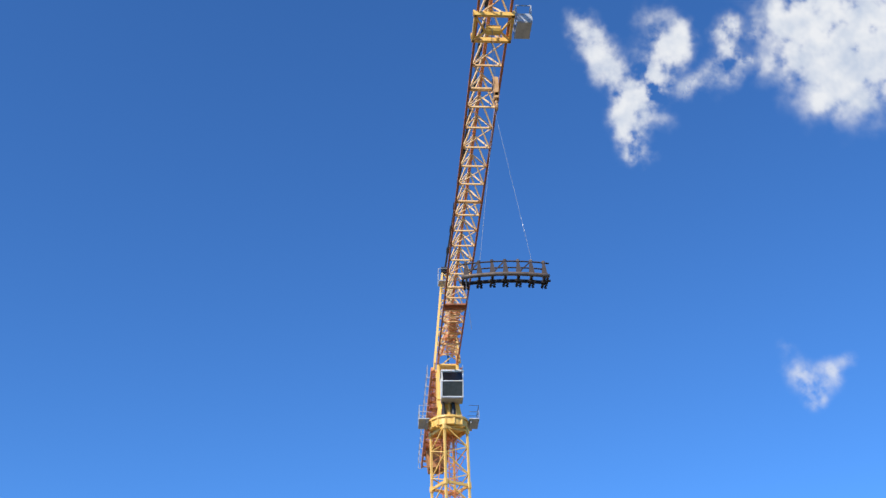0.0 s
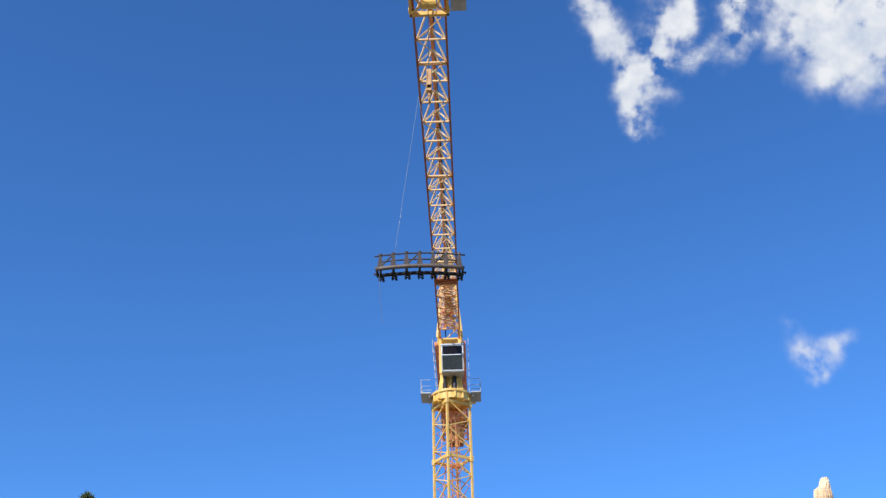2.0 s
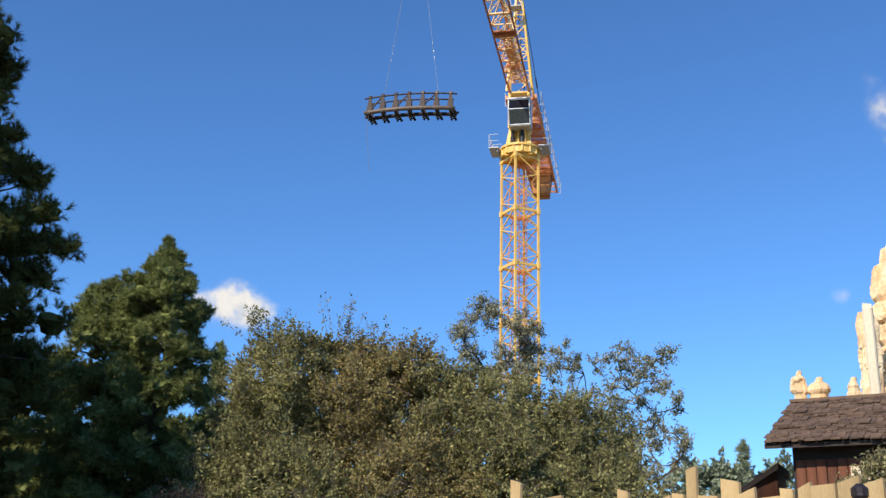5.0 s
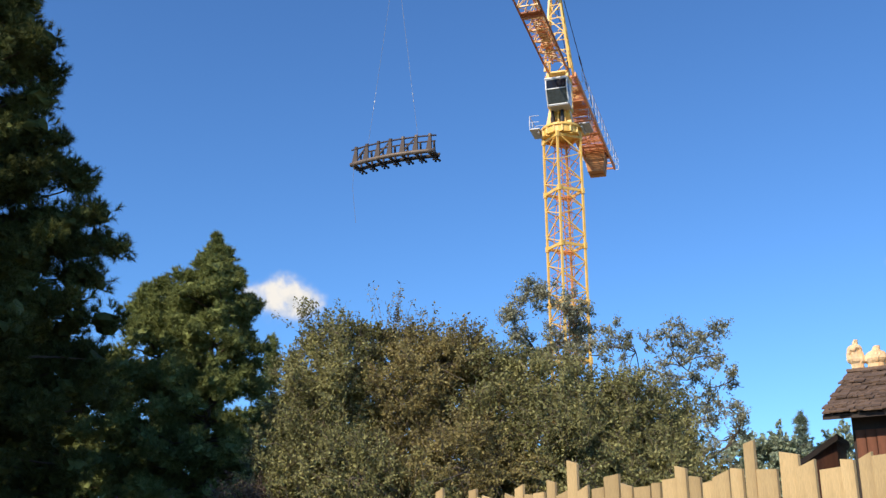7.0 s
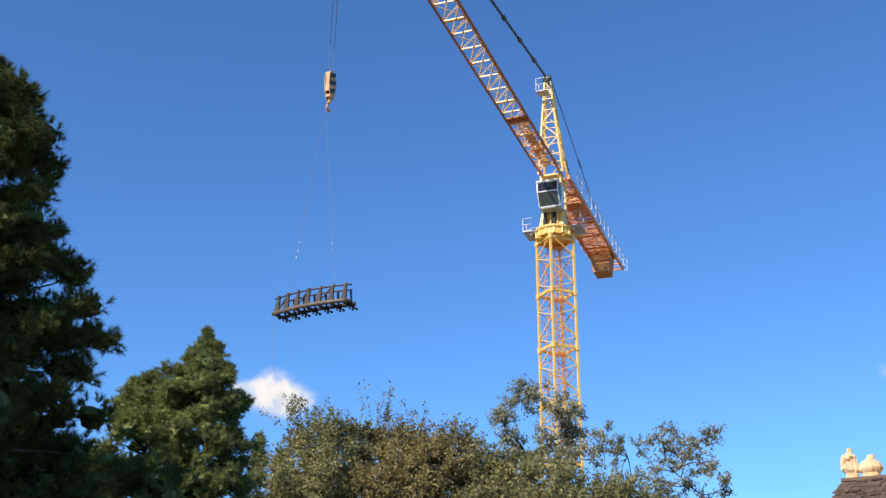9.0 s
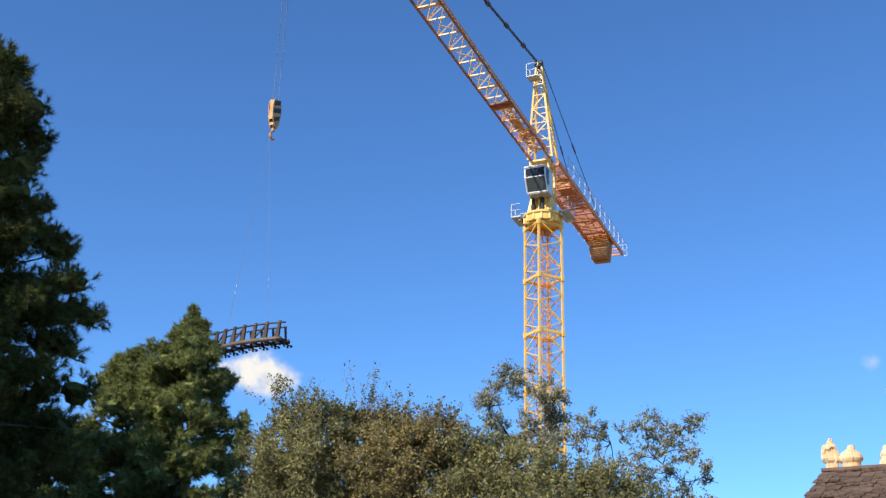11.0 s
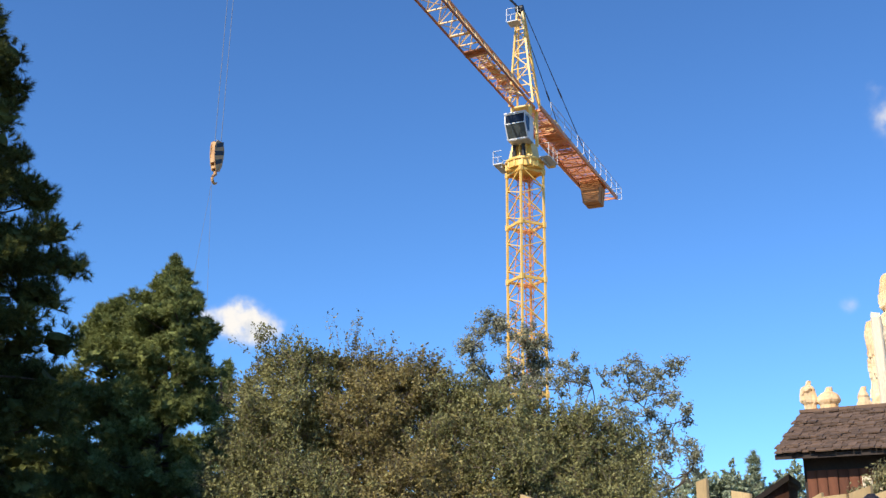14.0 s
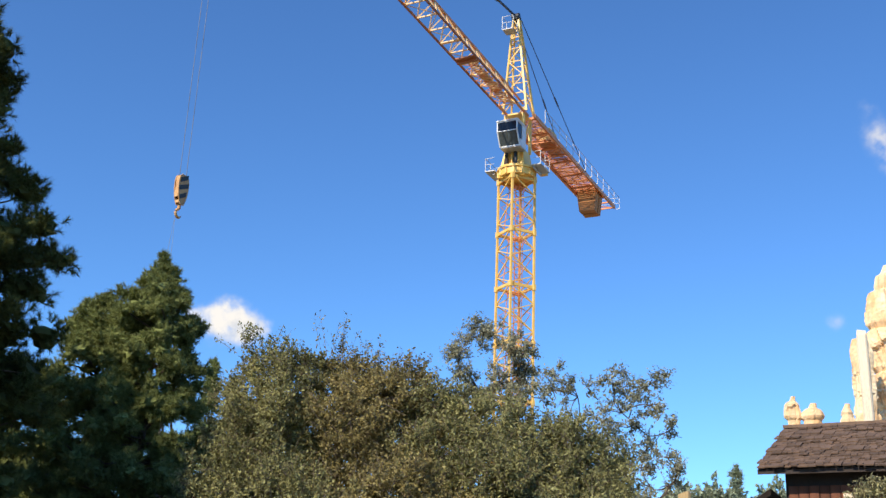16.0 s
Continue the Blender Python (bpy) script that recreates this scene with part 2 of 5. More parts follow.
# The slewing part turns about the mast; its -y points along the jib.
b = Build()
ring = [(1.38 * math.cos(2 * math.pi * k / 28), 1.38 * math.sin(2 * math.pi * k / 28)) for k in range(28)]
b.prism([(x, y, 0.1) for x, y in ring], [(x, y, 0.62) for x, y in ring])
b.prism([(x * 1.08, y * 1.08, 0.62) for x, y in ring], [(x * 1.08, y * 1.08, 0.78) for x, y in ring])
for x, y in ring[::2]:
    b.box((x * 1.01, y * 1.01, 0.36), (0.12, 0.12, 0.45))
b.prism([(-1.02, -1.02, -0.02), (1.02, -1.02, -0.02), (1.02, 1.02, -0.02), (-1.02, 1.02, -0.02)], [(-0.95, -0.95, 0.12), (0.95, -0.95, 0.12), (0.95, 0.95, 0.12), (-0.95, 0.95, 0.12)])
slew = part("slewing_unit", b, YELLOW, crane, "yellow slewing ring and turret")
SLEW_Z = MAST_TOP
JZ = 37.3 - SLEW_Z          # jib bottom chords above the ring
# turret box
b = Build()
b.prism([(-0.95, -0.95, 0.78), (0.95, -0.95, 0.78), (0.95, 0.95, 0.78), (-0.95, 0.95, 0.78)], [(-0.72, -0.62, 2.3), (0.72, -0.62, 2.3), (0.72, 0.75, 2.3), (-0.72, 0.75, 2.3)])
part("turret", b, YELLOW, slew)
for sx in (-0.72, 0.72):
    for sy in (-0.62, 0.75):
        part("turret_post", Build().beam((sx, sy, 2.3), (sx, sy, JZ - 0.2), 0.2), YELLOW, slew)
    part("turret_brace", Build().beam((sx, -0.62, 2.35), (sx, 0.75, JZ - 0.25), 0.1), YELLOW, slew)
for sx in (-0.5, 0, 0.5):
    part("turret_rib", Build().box((sx, -0.9, 1.4), (0.07, 0.3, 1.2)), YELLOW, slew)
part("head_plate", Build().box((0, 0.1, JZ - 0.1), (1.4, 1.3, 0.12)), YELLOW, slew)
# walkway round the ring
for sx in (-1, 1):
    rail = Build()
    b = Build().box((sx * 1.85, 0.1, 0.72), (0.75, 1.9, 0.08))
    b.box((sx * 1.62, 0.1, 0.58), (0.1, 1.5, 0.21))
    part("walkway", b, GALV, slew, "grey steel walkway")
    for y in (-0.85, 0.1, 1.05):
        rail.beam((sx * 2.2, y, 0.75), (sx * 2.2, y, 1.75), 0.035)
    for zz in (1.25, 1.75):
        rail.beam((sx * 2.2, -0.85, zz), (sx * 2.2, 1.05, zz), 0.03)
        for y in (-0.85, 1.05):
            rail.beam((sx * 1.5, y, zz), (sx * 2.2, y, zz), 0.03)
    part("railing", rail, GALV, slew, "white walkway railing")
# cab in front of the turret, under the jib
CY, CZ, CW, CD, CH = -1.95, 3.1, 1.62, 1.75, 1.8
CAB = pose(0.2, 0.3, -0.25)
FY, BY, KZ, LZ, HZ = CY - CD / 2, CY + CD / 2, CZ + 0.12, CZ - CH / 2, CZ + CH / 2
RAKE = FY + 0.62                              # foot of the raked lower windscreen
b = Build()
for sx in (-1, 1):
    x = sx * (CW / 2 - 0.04)
    b.beam((x, FY + 0.04, KZ), (x, FY + 0.04, HZ), 0.08)
    b.beam((x, FY + 0.04, KZ), (x, RAKE, LZ), 0.08)
    b.beam((x, BY - 0.04, LZ), (x, BY - 0.04, HZ), 0.08)
    b.beam((x, CY + 0.15, LZ), (x, CY + 0.15, HZ), 0.06)
    b.beam((x, FY, HZ - 0.04), (x, BY, HZ - 0.04), 0.08)
    b.beam((x, RAKE, LZ + 0.03), (x, BY, LZ + 0.03), 0.08)
    b.box((sx * (CW / 2 - 0.03), (CY + 0.15 + BY) / 2, CZ), (0.05, BY - CY - 0.2, CH - 0.06))
    b.box((sx * (CW / 2 - 0.03), (RAKE + CY + 0.15) / 2 + 0.02, CZ - 0.62), (0.045, CY + 0.15 - RAKE, 0.5))
for y, zz in ((FY + 0.04, HZ - 0.04), (FY + 0.04, KZ), (RAKE, LZ + 0.03), (BY - 0.04, HZ - 0.04), (BY - 0.04, LZ + 0.03)):
    b.beam((-CW / 2, y, zz), (CW / 2, y, zz), 0.06)
b.box((0, CY, HZ + 0.04), (CW + 0.1, CD + 0.12, 0.09), 0.05)
b.box((0, BY - 0.04, CZ), (CW - 0.1, 0.05, CH - 0.1))
part("cab_shell", b, WHITE, slew, m=CAB, label="white steel operator cab shell")
part("cab_floor", Build().box((0, (RAKE + BY) / 2, LZ - 0.02), (CW - 0.04, BY - RAKE - 0.04, 0.08), 0.03), GALV, slew, m=CAB, label="grey cab floor pan")
b = Build().box((0, FY + 0.05, (KZ + HZ) / 2), (CW - 0.12, 0.03, HZ - KZ - 0.1))
part("cab_window", b, GLASS, slew, m=CAB, label="dark tinted upper windscreen")
for s in (-1, 1):
    x = s * (CW / 2 - 0.05)
    b = Build().prism([(x - 0.012, FY + 0.1, KZ), (x - 0.012, RAKE - 0.2, CZ - 0.4), (x - 0.012, CY + 0.1, CZ - 0.4), (x - 0.012, CY + 0.1, HZ - 0.1), (x - 0.012, FY + 0.1, HZ - 0.1)],
                      [(x + 0.012, FY + 0.1, KZ), (x + 0.012, RAKE - 0.2, CZ - 0.4), (x + 0.012, CY + 0.1, CZ - 0.4), (x + 0.012, CY + 0.1, HZ - 0.1), (x + 0.012, FY + 0.1, HZ - 0.1)])
    part("cab_window", b, GLASS, slew, m=CAB, label="dark tinted side window")
b = Build().prism([(-CW / 2 + 0.08, FY + 0.03, KZ - 0.03), (CW / 2 - 0.08, FY + 0.03, KZ - 0.03), (CW / 2 - 0.08, RAKE - 0.02, LZ + 0.05), (-CW / 2 + 0.08, RAKE - 0.02, LZ + 0.05)],
                  [(-CW / 2 + 0.08, FY + 0.06, KZ - 0.01), (CW / 2 - 0.08, FY + 0.06, KZ - 0.01), (CW / 2 - 0.08, RAKE + 0.01, LZ + 0.07), (-CW / 2 + 0.08, RAKE + 0.01, LZ + 0.07)])
part("cab_front_panel", b, mat("grey_glass", (0.075, 0.09, 0.09), 0.25, 0, 4, 0.3, 0.6, 0, 30), slew, m=CAB, label="grey raked lower windscreen")
part("seat", Build().box((0.05, CY + 0.05, CZ - 0.1), (0.55, 0.5, 0.9), 0.1), BLACK, slew, m=CAB, label="dark operator seat")
# slewing motors on the turret front
for sx in (-0.42, 0.3):
    part("slewing_motor", Build().tube([(sx, -1.05, 0.8), (sx, -1.05, 1.35), (sx, -1.05, 1.4), (sx, -1.05, 1.85)], [0.17, 0.17, 0.12, 0.12], 12), BLACK if sx > 0 else DARKSTEEL, slew, "dark slewing motor")
part("motor_guard", Build().box((-0.05, -1.0, 2.05), (0.9, 0.5, 0.08)), DARKSTEEL, slew)

# jib: triangular truss with a 10 m section module
JW, JH, J0, J1 = 0.72, 1.55, -1.0, 52.0
PANEL = 1.71


def jib_nodes():
    out, r = [2.0], 2.0
    k = 0
    while r < J1 - 2:
        r += PANEL * (0.85 if k % 6 == 5 else 1.0)
        k += 1
        out.append(r)
    return out


nodes = jib_nodes()
for start in range(0, len(nodes) - 1, 6):
    span = nodes[start:start + 7]
    if len(span) < 2:
        continue
    # bottom chords: red paint, with the shade of the underside in its dark tone
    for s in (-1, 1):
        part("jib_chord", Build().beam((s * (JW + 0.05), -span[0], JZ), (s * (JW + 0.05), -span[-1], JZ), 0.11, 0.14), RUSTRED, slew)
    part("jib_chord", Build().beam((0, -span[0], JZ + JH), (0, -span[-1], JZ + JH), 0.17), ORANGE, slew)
    ties = list(span[:-1]) + [span[-1] - 0.14]
    for a in ties:
        part("jib_tie_strut", Build().beam((-JW, -a, JZ), (JW, -a, JZ), 0.085), STRUT, slew)
    for i, (a, c) in enumerate(zip(span, span[1:])):
        mid = (a + c) / 2
        for s in (-1, 1):
            part("jib_brace", Build().beam((s * JW, -a, JZ), (0, -mid, JZ + JH), 0.075), STRUT, slew)
            part("jib_brace", Build().beam((s * JW, -c, JZ), (0, -mid, JZ + JH), 0.075), STRUT, slew)
        s = 1 if i % 2 else -1
        part("jib_brace", Build().beam((-s * JW, -a, JZ), (s * JW, -c, JZ), 0.045), STRUT, slew)
# foot of the jib and the plate above the cab
b = Build()
for s in (-1, 1):
    b.beam((s * JW, 0.3, JZ), (s * JW, -2.1, JZ), 0.16)
    b.beam((s * 0.45, 0.0, JZ + 0.9), (0, -2.9, JZ + JH), 0.12)
part("jib_foot", b, ORANGE, slew)
b = Build()
b.box((0, -9.3, JZ + 0.02), (1.62, 0.75, 0.1))
b.box((0, -9.3, JZ - 0.12), (1.5, 0.12, 0.2))
part("jib_platform", b, RUSTRED, slew, "rust-red plate across the jib")
part("hoist_gearbox", Build().box((0.05, -6.2, JZ + 0.26), (0.42, 1.5, 0.3), 0.06), ORANGE, slew)
part("hoist_drum", Build().tube([(-0.42, -4.2, JZ + 0.3), (0.42, -4.2, JZ + 0.3)], 0.26, 14), ORANGE, slew, "orange trolley hoist drum")
b = Build()
for k in range(26):
    b.box((0.08, -2.2 - k * 0.26, JZ + 0.12), (0.62, 0.16, 0.03))
for sx in (-0.2, 0.36):
    b.beam((sx, -2.1, JZ + 0.08), (sx, -8.9, JZ + 0.08), 0.06)
part("jib_walkway", b, STRUT, slew, "pale orange slatted walkway in the jib")
for k in range(8):
    y0, y1 = -2.0 - k * 0.85, -2.85 - k * 0.85
    b = Build().beam((-JW, y0, JZ), (JW, y1, JZ), 0.04).beam((JW, y0, JZ + 0.01), (-JW, y1, JZ + 0.01), 0.04)
    part("jib_lacing", b, ORANGE, slew)

# head tower
APEX = 45.3 - SLEW_Z
b = Build()
feet = [(-0.95, -0.6), (0.95, -0.6), (0.95, 1.0), (-0.95, 1.0)]
tops = [(-0.2, -0.7), (0.2, -0.7), (0.2, -0.35), (-0.2, -0.35)]
lev = lambda i, f: Vector((feet[i][0] + (tops[i][0] - feet[i][0]) * f, feet[i][1] + (tops[i][1] - feet[i][1]) * f, JZ + (APEX - JZ) * f))
for i in range(4):
    b.beam(lev(i, 0), lev(i, 1), 0.14)
    k = (i + 1) % 4
    fr = [0, 0.2, 0.38, 0.54, 0.68, 0.8, 0.9, 1.0]
    for q, (f0, f1) in enumerate(zip(fr, fr[1:])):
        b.beam(lev(i if q % 2 else k, f0), lev(k if q % 2 else i, f1), 0.065)
        b.beam(lev(i, f1), lev(k, f1), 0.06)
part("head_tower", b, YELLOW, slew)
b = Build()
b.box((0, -0.52, APEX + 0.12), (0.5, 0.75, 0.36), 0.08)
b.tube([(-0.3, -0.7, APEX + 0.2), (0.3, -0.7, APEX + 0.2)], 0.26, 12)
part("head_sheave", b, BLACK, slew)
b = Build()
b.box((-0.15, -1.5, APEX - 1.5), (0.9, 0.9, 0.06))
for x in (-0.6, 0.3):
    for y in (-1.95, -1.1):
        b.beam((x, y, APEX - 1.5), (x, y, APEX - 0.4), 0.035)
for zz in (APEX - 0.95, APEX - 0.4):
    b.beam((-0.6, -1.95, zz), (0.3, -1.95, zz), 0.028)
    for x in (-0.6, 0.3):
        b.beam((x, -1.95, zz), (x, -1.1, zz), 0.028)
part("top_basket", b, GALV, slew, "white railed basket at the apex")

# tie bars
for s, y1, z1 in ((0, -43.0, JZ + JH + 0.1),):
    b = Build()
    a, c = Vector((0, -0.75, APEX + 0.2)), Vector((s, y1, z1))
    b.beam(a, c, 0.13)
    for k in range(1, 11):
        q = a.lerp(c, k / 11)
        b.beam(q - (c - a).normalized() * 0.35, q + (c - a).normalized() * 0.35, 0.24)
    part("jib_tie", b, CABLE, slew, "dark steel jib tie bar")
CJ1 = 21.2
for s in (-0.75, 0.75):
    b = Build()
    a, c = Vector((s * 0.3, -0.1, APEX + 0.15)), Vector((s * 1.3 if s > 0 else s * 0.9, 13.8, JZ + 0.35))
    b.beam(a, c, 0.05)
    b.beam(a.lerp(c, 0.47), a.lerp(c, 0.53), 0.1)
    part("counter_jib_tie", b, CABLE, slew, "dark counter-jib tie bar")

# counter-jib
b, rl = Build(), Build()
for s in (-1, 1):
    b.beam((s * 1.12, 0.6, JZ + 0.05), (s * 1.12, CJ1, JZ + 0.05), 0.16, 0.34)
for k in range(15):
    y = 0.9 + k * (CJ1 - 1) / 14
    b.beam((-1.12, y, JZ), (1.12, y, JZ), 0.12)
    if k < 14:
        s = 1 if k % 2 else -1
        b.beam((-1.12 * s, y, JZ - 0.02), (1.12 * s, y + (CJ1 - 1) / 14, JZ - 0.02), 0.07)
for k in range(9):
    b2 = Build()
    for q in range(9):
        b2.box((0, 1.05 + k * 2.0 + q * 0.215, JZ + 0.17), (2.08, 0.13, 0.03))
    for q in (-0.9, -0.3, 0.3, 0.9):
        b2.box((q, 1.9 + k * 2.0, JZ + 0.13), (0.05, 1.92, 0.05))
    part("deck_grate", b2, ORANGE, slew, "orange slatted counter-jib deck grate")
for s in (-1, 1):
    n = 12
    for k in range(n + 1):
        y = 2.2 + k * (CJ1 + 0.6 - 2.2) / n
        rl.beam((s * 1.4, y, JZ + 0.1), (s * 1.4, y, JZ + 1.2), 0.035)
        rl.beam((s * 1.1, y, JZ + 0.1), (s * 1.4, y, JZ + 0.1), 0.045)
    for zz in (0.65, 1.2):
        rl.beam((s * 1.4, 2.2, JZ + zz), (s * 1.4, CJ1 + 0.6, JZ + zz), 0.03)
for zz in (0.65, 1.2):
    rl.beam((-1.4, CJ1 + 0.6, JZ + zz), (1.4, CJ1 + 0.6, JZ + zz), 0.03)
part("counter_jib", b, ORANGE, slew, "orange counter-jib girders")
part("counter_jib_railing", rl, GALV, slew, "white counter-jib railing")
for k in range(2):
    b = Build()
    y = 16.4 + k * 0.95
    b.prism([(-0.7, y, JZ - 1.85), (0.7, y, JZ - 1.85), (0.7, y + 0.78, JZ - 1.85), (-0.7, y + 0.78, JZ - 1.85)], [(-0.9, y, JZ - 0.25), (0.9, y, JZ - 0.25), (0.9, y + 0.78, JZ - 0.25), (-0.9, y + 0.78, JZ - 0.25)])
    b.box((0, y + 0.34, JZ + 0.1), (1.75, 0.74, 0.75))
    part("counterweight", b, CONCRETE, slew, "tan concrete counterweight block")
b = Build()
b.box((0, 6.2, JZ + 0.75), (1.2, 1.7, 1.0), 0.08)
part("winch", b, YELLOW, slew)
part("winch_drum", Build().tube([(-0.55, 8.4, JZ + 0.6), (0.55, 8.4, JZ + 0.6)], 0.42, 14), GALV, slew, "grey cable drum")
part("switch_box", Build().box((1.55, 1.3, JZ - 4.3), (0.6, 0.9, 0.5), 0.05), YELLOW, slew)

# trolley with its service basket
RAD = 36.6
b = Build()
for y in (-RAD - 0.85, -RAD + 0.85):
    b.beam((-0.95, y, JZ - 0.22), (0.95, y, JZ - 0.22), 0.16, 0.22)
for s in (-0.88, 0.88):
    b.beam((s, -RAD - 0.9, JZ - 0.2), (s, -RAD + 0.9, JZ - 0.2), 0.12, 0.26)
    for y in (-RAD - 0.75, -RAD + 0.75):
        b.tube([(s, y, JZ - 0.06), (s * 1.12, y, JZ - 0.06)], 0.15, 10)
        b.beam((s, y, JZ - 0.3), (s * 0.4, -RAD, JZ - 0.5), 0.08)
b.tube([(-0.35, -RAD, JZ - 0.4), (0.35, -RAD, JZ - 0.4)], 0.24, 12)
part("trolley", b, YELLOW, slew)
b = Build()
x0, x1, y0, y1 = 1.05, 1.75, -RAD - 0.75, -RAD + 0.35
b.box(((x0 + x1) / 2, (y0 + y1) / 2, JZ - 0.55), (x1 - x0, y1 - y0, 0.05))
for x in (x0, x1):
    for y in (y0, (y0 + y1) / 2, y1):
        b.beam((x, y, JZ - 0.55), (x, y, JZ + 0.5), 0.05)
    for zz in (-0.05, 0.5):
        b.beam((x, y0, JZ + zz), (x, y1, JZ + zz), 0.04)
for y in (y0, y1):
    for zz in (-0.05, 0.5):
        b.beam((x0, y, JZ + zz), (x1, y, JZ + zz), 0.04)
    b.box(((x0 + x1) / 2, y, JZ - 0.3), (x1 - x0, 0.03, 0.45))
part("trolley_basket", b, GALV, slew, "grey mesh service basket")

# ---- hook block and ropes ----
block = thing("hook_block", Matrix(), "yellow crane hook block with black stripes", "hook block")
prof = [(-0.11, -0.62), (0.11, -0.62), (0.24, -0.35), (0.31, 0.02), (0.32, 0.35), (0.27, 0.56), (0.14, 0.68), (-0.14, 0.68), (-0.27, 0.56), (-0.32, 0.35), (-0.31, 0.02), (-0.24, -0.35)]
for s in (-1, 1):
    b = Build()
    b.prism([(x, s * 0.085, z) for x, z in prof], [(x, s * 0.115, z) for x, z in prof])
    part("cheek_plate", b, CHEEK, block)
    for k in range(3):
        b = Build()
        z0, W0 = ((-0.44, 0.2), (-0.06, 0.28), (0.3, 0.22))[k]
        b.prism([(-W0, s * 0.118, z0), (W0, s * 0.118, z0 + 0.24), (W0, s * 0.118, z0 + 0.44), (-W0, s * 0.118, z0 + 0.2)],
                [(-W0, s * 0.127, z0), (W0, s * 0.127, z0 + 0.24), (W0, s * 0.127, z0 + 0.44), (-W0, s * 0.127, z0 + 0.2)])
        part("warning_stripe", b, BLACK, block, "black diagonal warning stripe")
b = Build()
for s in (-1, 1):
    b.box((s * 0.25, 0, 0.12), (0.05, 0.17, 0.9))
b.box((0, 0, -0.5), (0.36, 0.17, 0.12))
part("block_frame", b, CHEEK, block)
part("sheave", Build().tube([(0, -0.06, 0.2), (0, 0.06, 0.2)], 0.27, 18), BLACK, block, m=None)
b = Build()
b.tube([(0, 0, -0.52), (0, 0, -0.78)], 0.07, 10)
b.tube([(0, 0, -0.70)] + [(0.17 * math.cos(a), 0, -0.98 + 0.17 * math.sin(a)) for a in np.linspace(1.9, 5.9, 12)], [0.06] * 9 + [0.055, 0.045, 0.03, 0.02], 8)
part("hook", b, CHEEK, block, "forged crane hook")
ROPE_N, ROPE_L = 6, 4.0
rope = Build()
for s in (-0.2, 0.2):
    rope.tube([(s, 0, 0), (s, 0, ROPE_L)], 0.013, 5)
rope = rope.mesh("hoist_rope", WIRE)
ropes = [part("hoist_rope", rope, None, block, "thin twin steel hoist rope") for _ in range(ROPE_N)]

# ---- hanging coaster track piece ----
DROP = 10.02      # hook block centre to the near lower pipe
track = thing("track_segment", Matrix(), "rusty brown curved steel track section hanging from slings", "track section")
LEN, BOW = 3.5, 0.22
curve = lambda s: -BOW * (1 - (2 * s / LEN) ** 2)
NT = 7
S = [(-0.5 + (k + 0.35) / (NT - 0.3)) * LEN for k in range(NT)]


def rail_path(off, z, ext=0.0):
    return [(s, curve(s) + off, z) for s in np.linspace(-LEN / 2 - ext, LEN / 2 + ext, 15)]


NEAR, FAR = -0.26, 0.3
part("lower_pipe", Build().tube(rail_path(NEAR, 0), 0.085, 10), PALE, track, "grey-brown main pipe", smooth=True)
part("back_pipe", Build().tube(rail_path(FAR, 0.0, -0.1), 0.075, 8), DARKSTEEL, track, smooth=True)
part("upper_rail", Build().tube(rail_path(NEAR + 0.12, 0.66, 0.05), 0.032, 8), RUST, track, smooth=True)
part("upper_rail", Build().tube(rail_path(FAR - 0.1, 0.57, -0.12), 0.03, 8), RUST, track, smooth=True)
for k, s in enumerate(S):
    y = curve(s)
    b = Build()
    b.prism([(s - 0.12, y + NEAR - 0.03, 0.03), (s + 0.12, y + NEAR - 0.03, 0.03), (s + 0.12, y + NEAR + 0.05, 0.03), (s - 0.12, y + NEAR + 0.05, 0.03)],
            [(s - 0.045, y + NEAR + 0.08, 0.66), (s + 0.045, y + NEAR + 0.08, 0.66), (s + 0.045, y + NEAR + 0.16, 0.66), (s - 0.045, y + NEAR + 0.16, 0.66)])
    part("post", b, RUST, track)
    b = Build()
    b.beam((s, y + FAR, 0.0), (s, y + FAR - 0.1, 0.59), 0.065)
    part("back_post", b, RUST, track)
    part("rail_clamp", Build().box((s, y + NEAR + 0.12, 0.68), (0.13, 0.13, 0.1), 0.03), PALE if k > 3 else RUST, track)
    b = Build()
    b.beam((s, y + NEAR - 0.06, -0.05), (s, y + FAR + 0.1, -0.05), 0.1, 0.06)
    for o in (0.05, 0.3, 0.5):
        b.beam((s - 0.1, y + o, -0.06), (s + 0.12, y + o, -0.1), 0.04)
        b.tube([(s - 0.09, y + o - 0.03, -0.13), (s - 0.02, y + o, -0.15)], 0.035, 6)
        b.tube([(s + 0.06, y + o, -0.15), (s + 0.14, y + o + 0.03, -0.12)], 0.035, 6)
    part("cross_tie", b, DARKSTEEL, track)
    if k < NT - 1 and k % 2 == 0:
        s1 = S[k + 1]
        b = Build()
        b.beam((s + 0.06, y + NEAR + 0.06, 0.16), (s1 - 0.04, curve(s1) + NEAR + 0.12, 0.64), 0.05)
        part("brace", b, RUST, track)
for s in (-LEN / 2, LEN / 2):
    b = Build()
    b.beam((s * 0.97, curve(s) + NEAR, 0), (s * 0.97, curve(s) + FAR, -0.02), 0.09)
    b.beam((s * 0.97, curve(s) + 0.12, -0.02), (s * 1.05, curve(s) + 0.12, 0.0), 0.07)
    part("end_beam", b, RUST, track)
TOP = Vector((0, 0, DROP - 1.12))
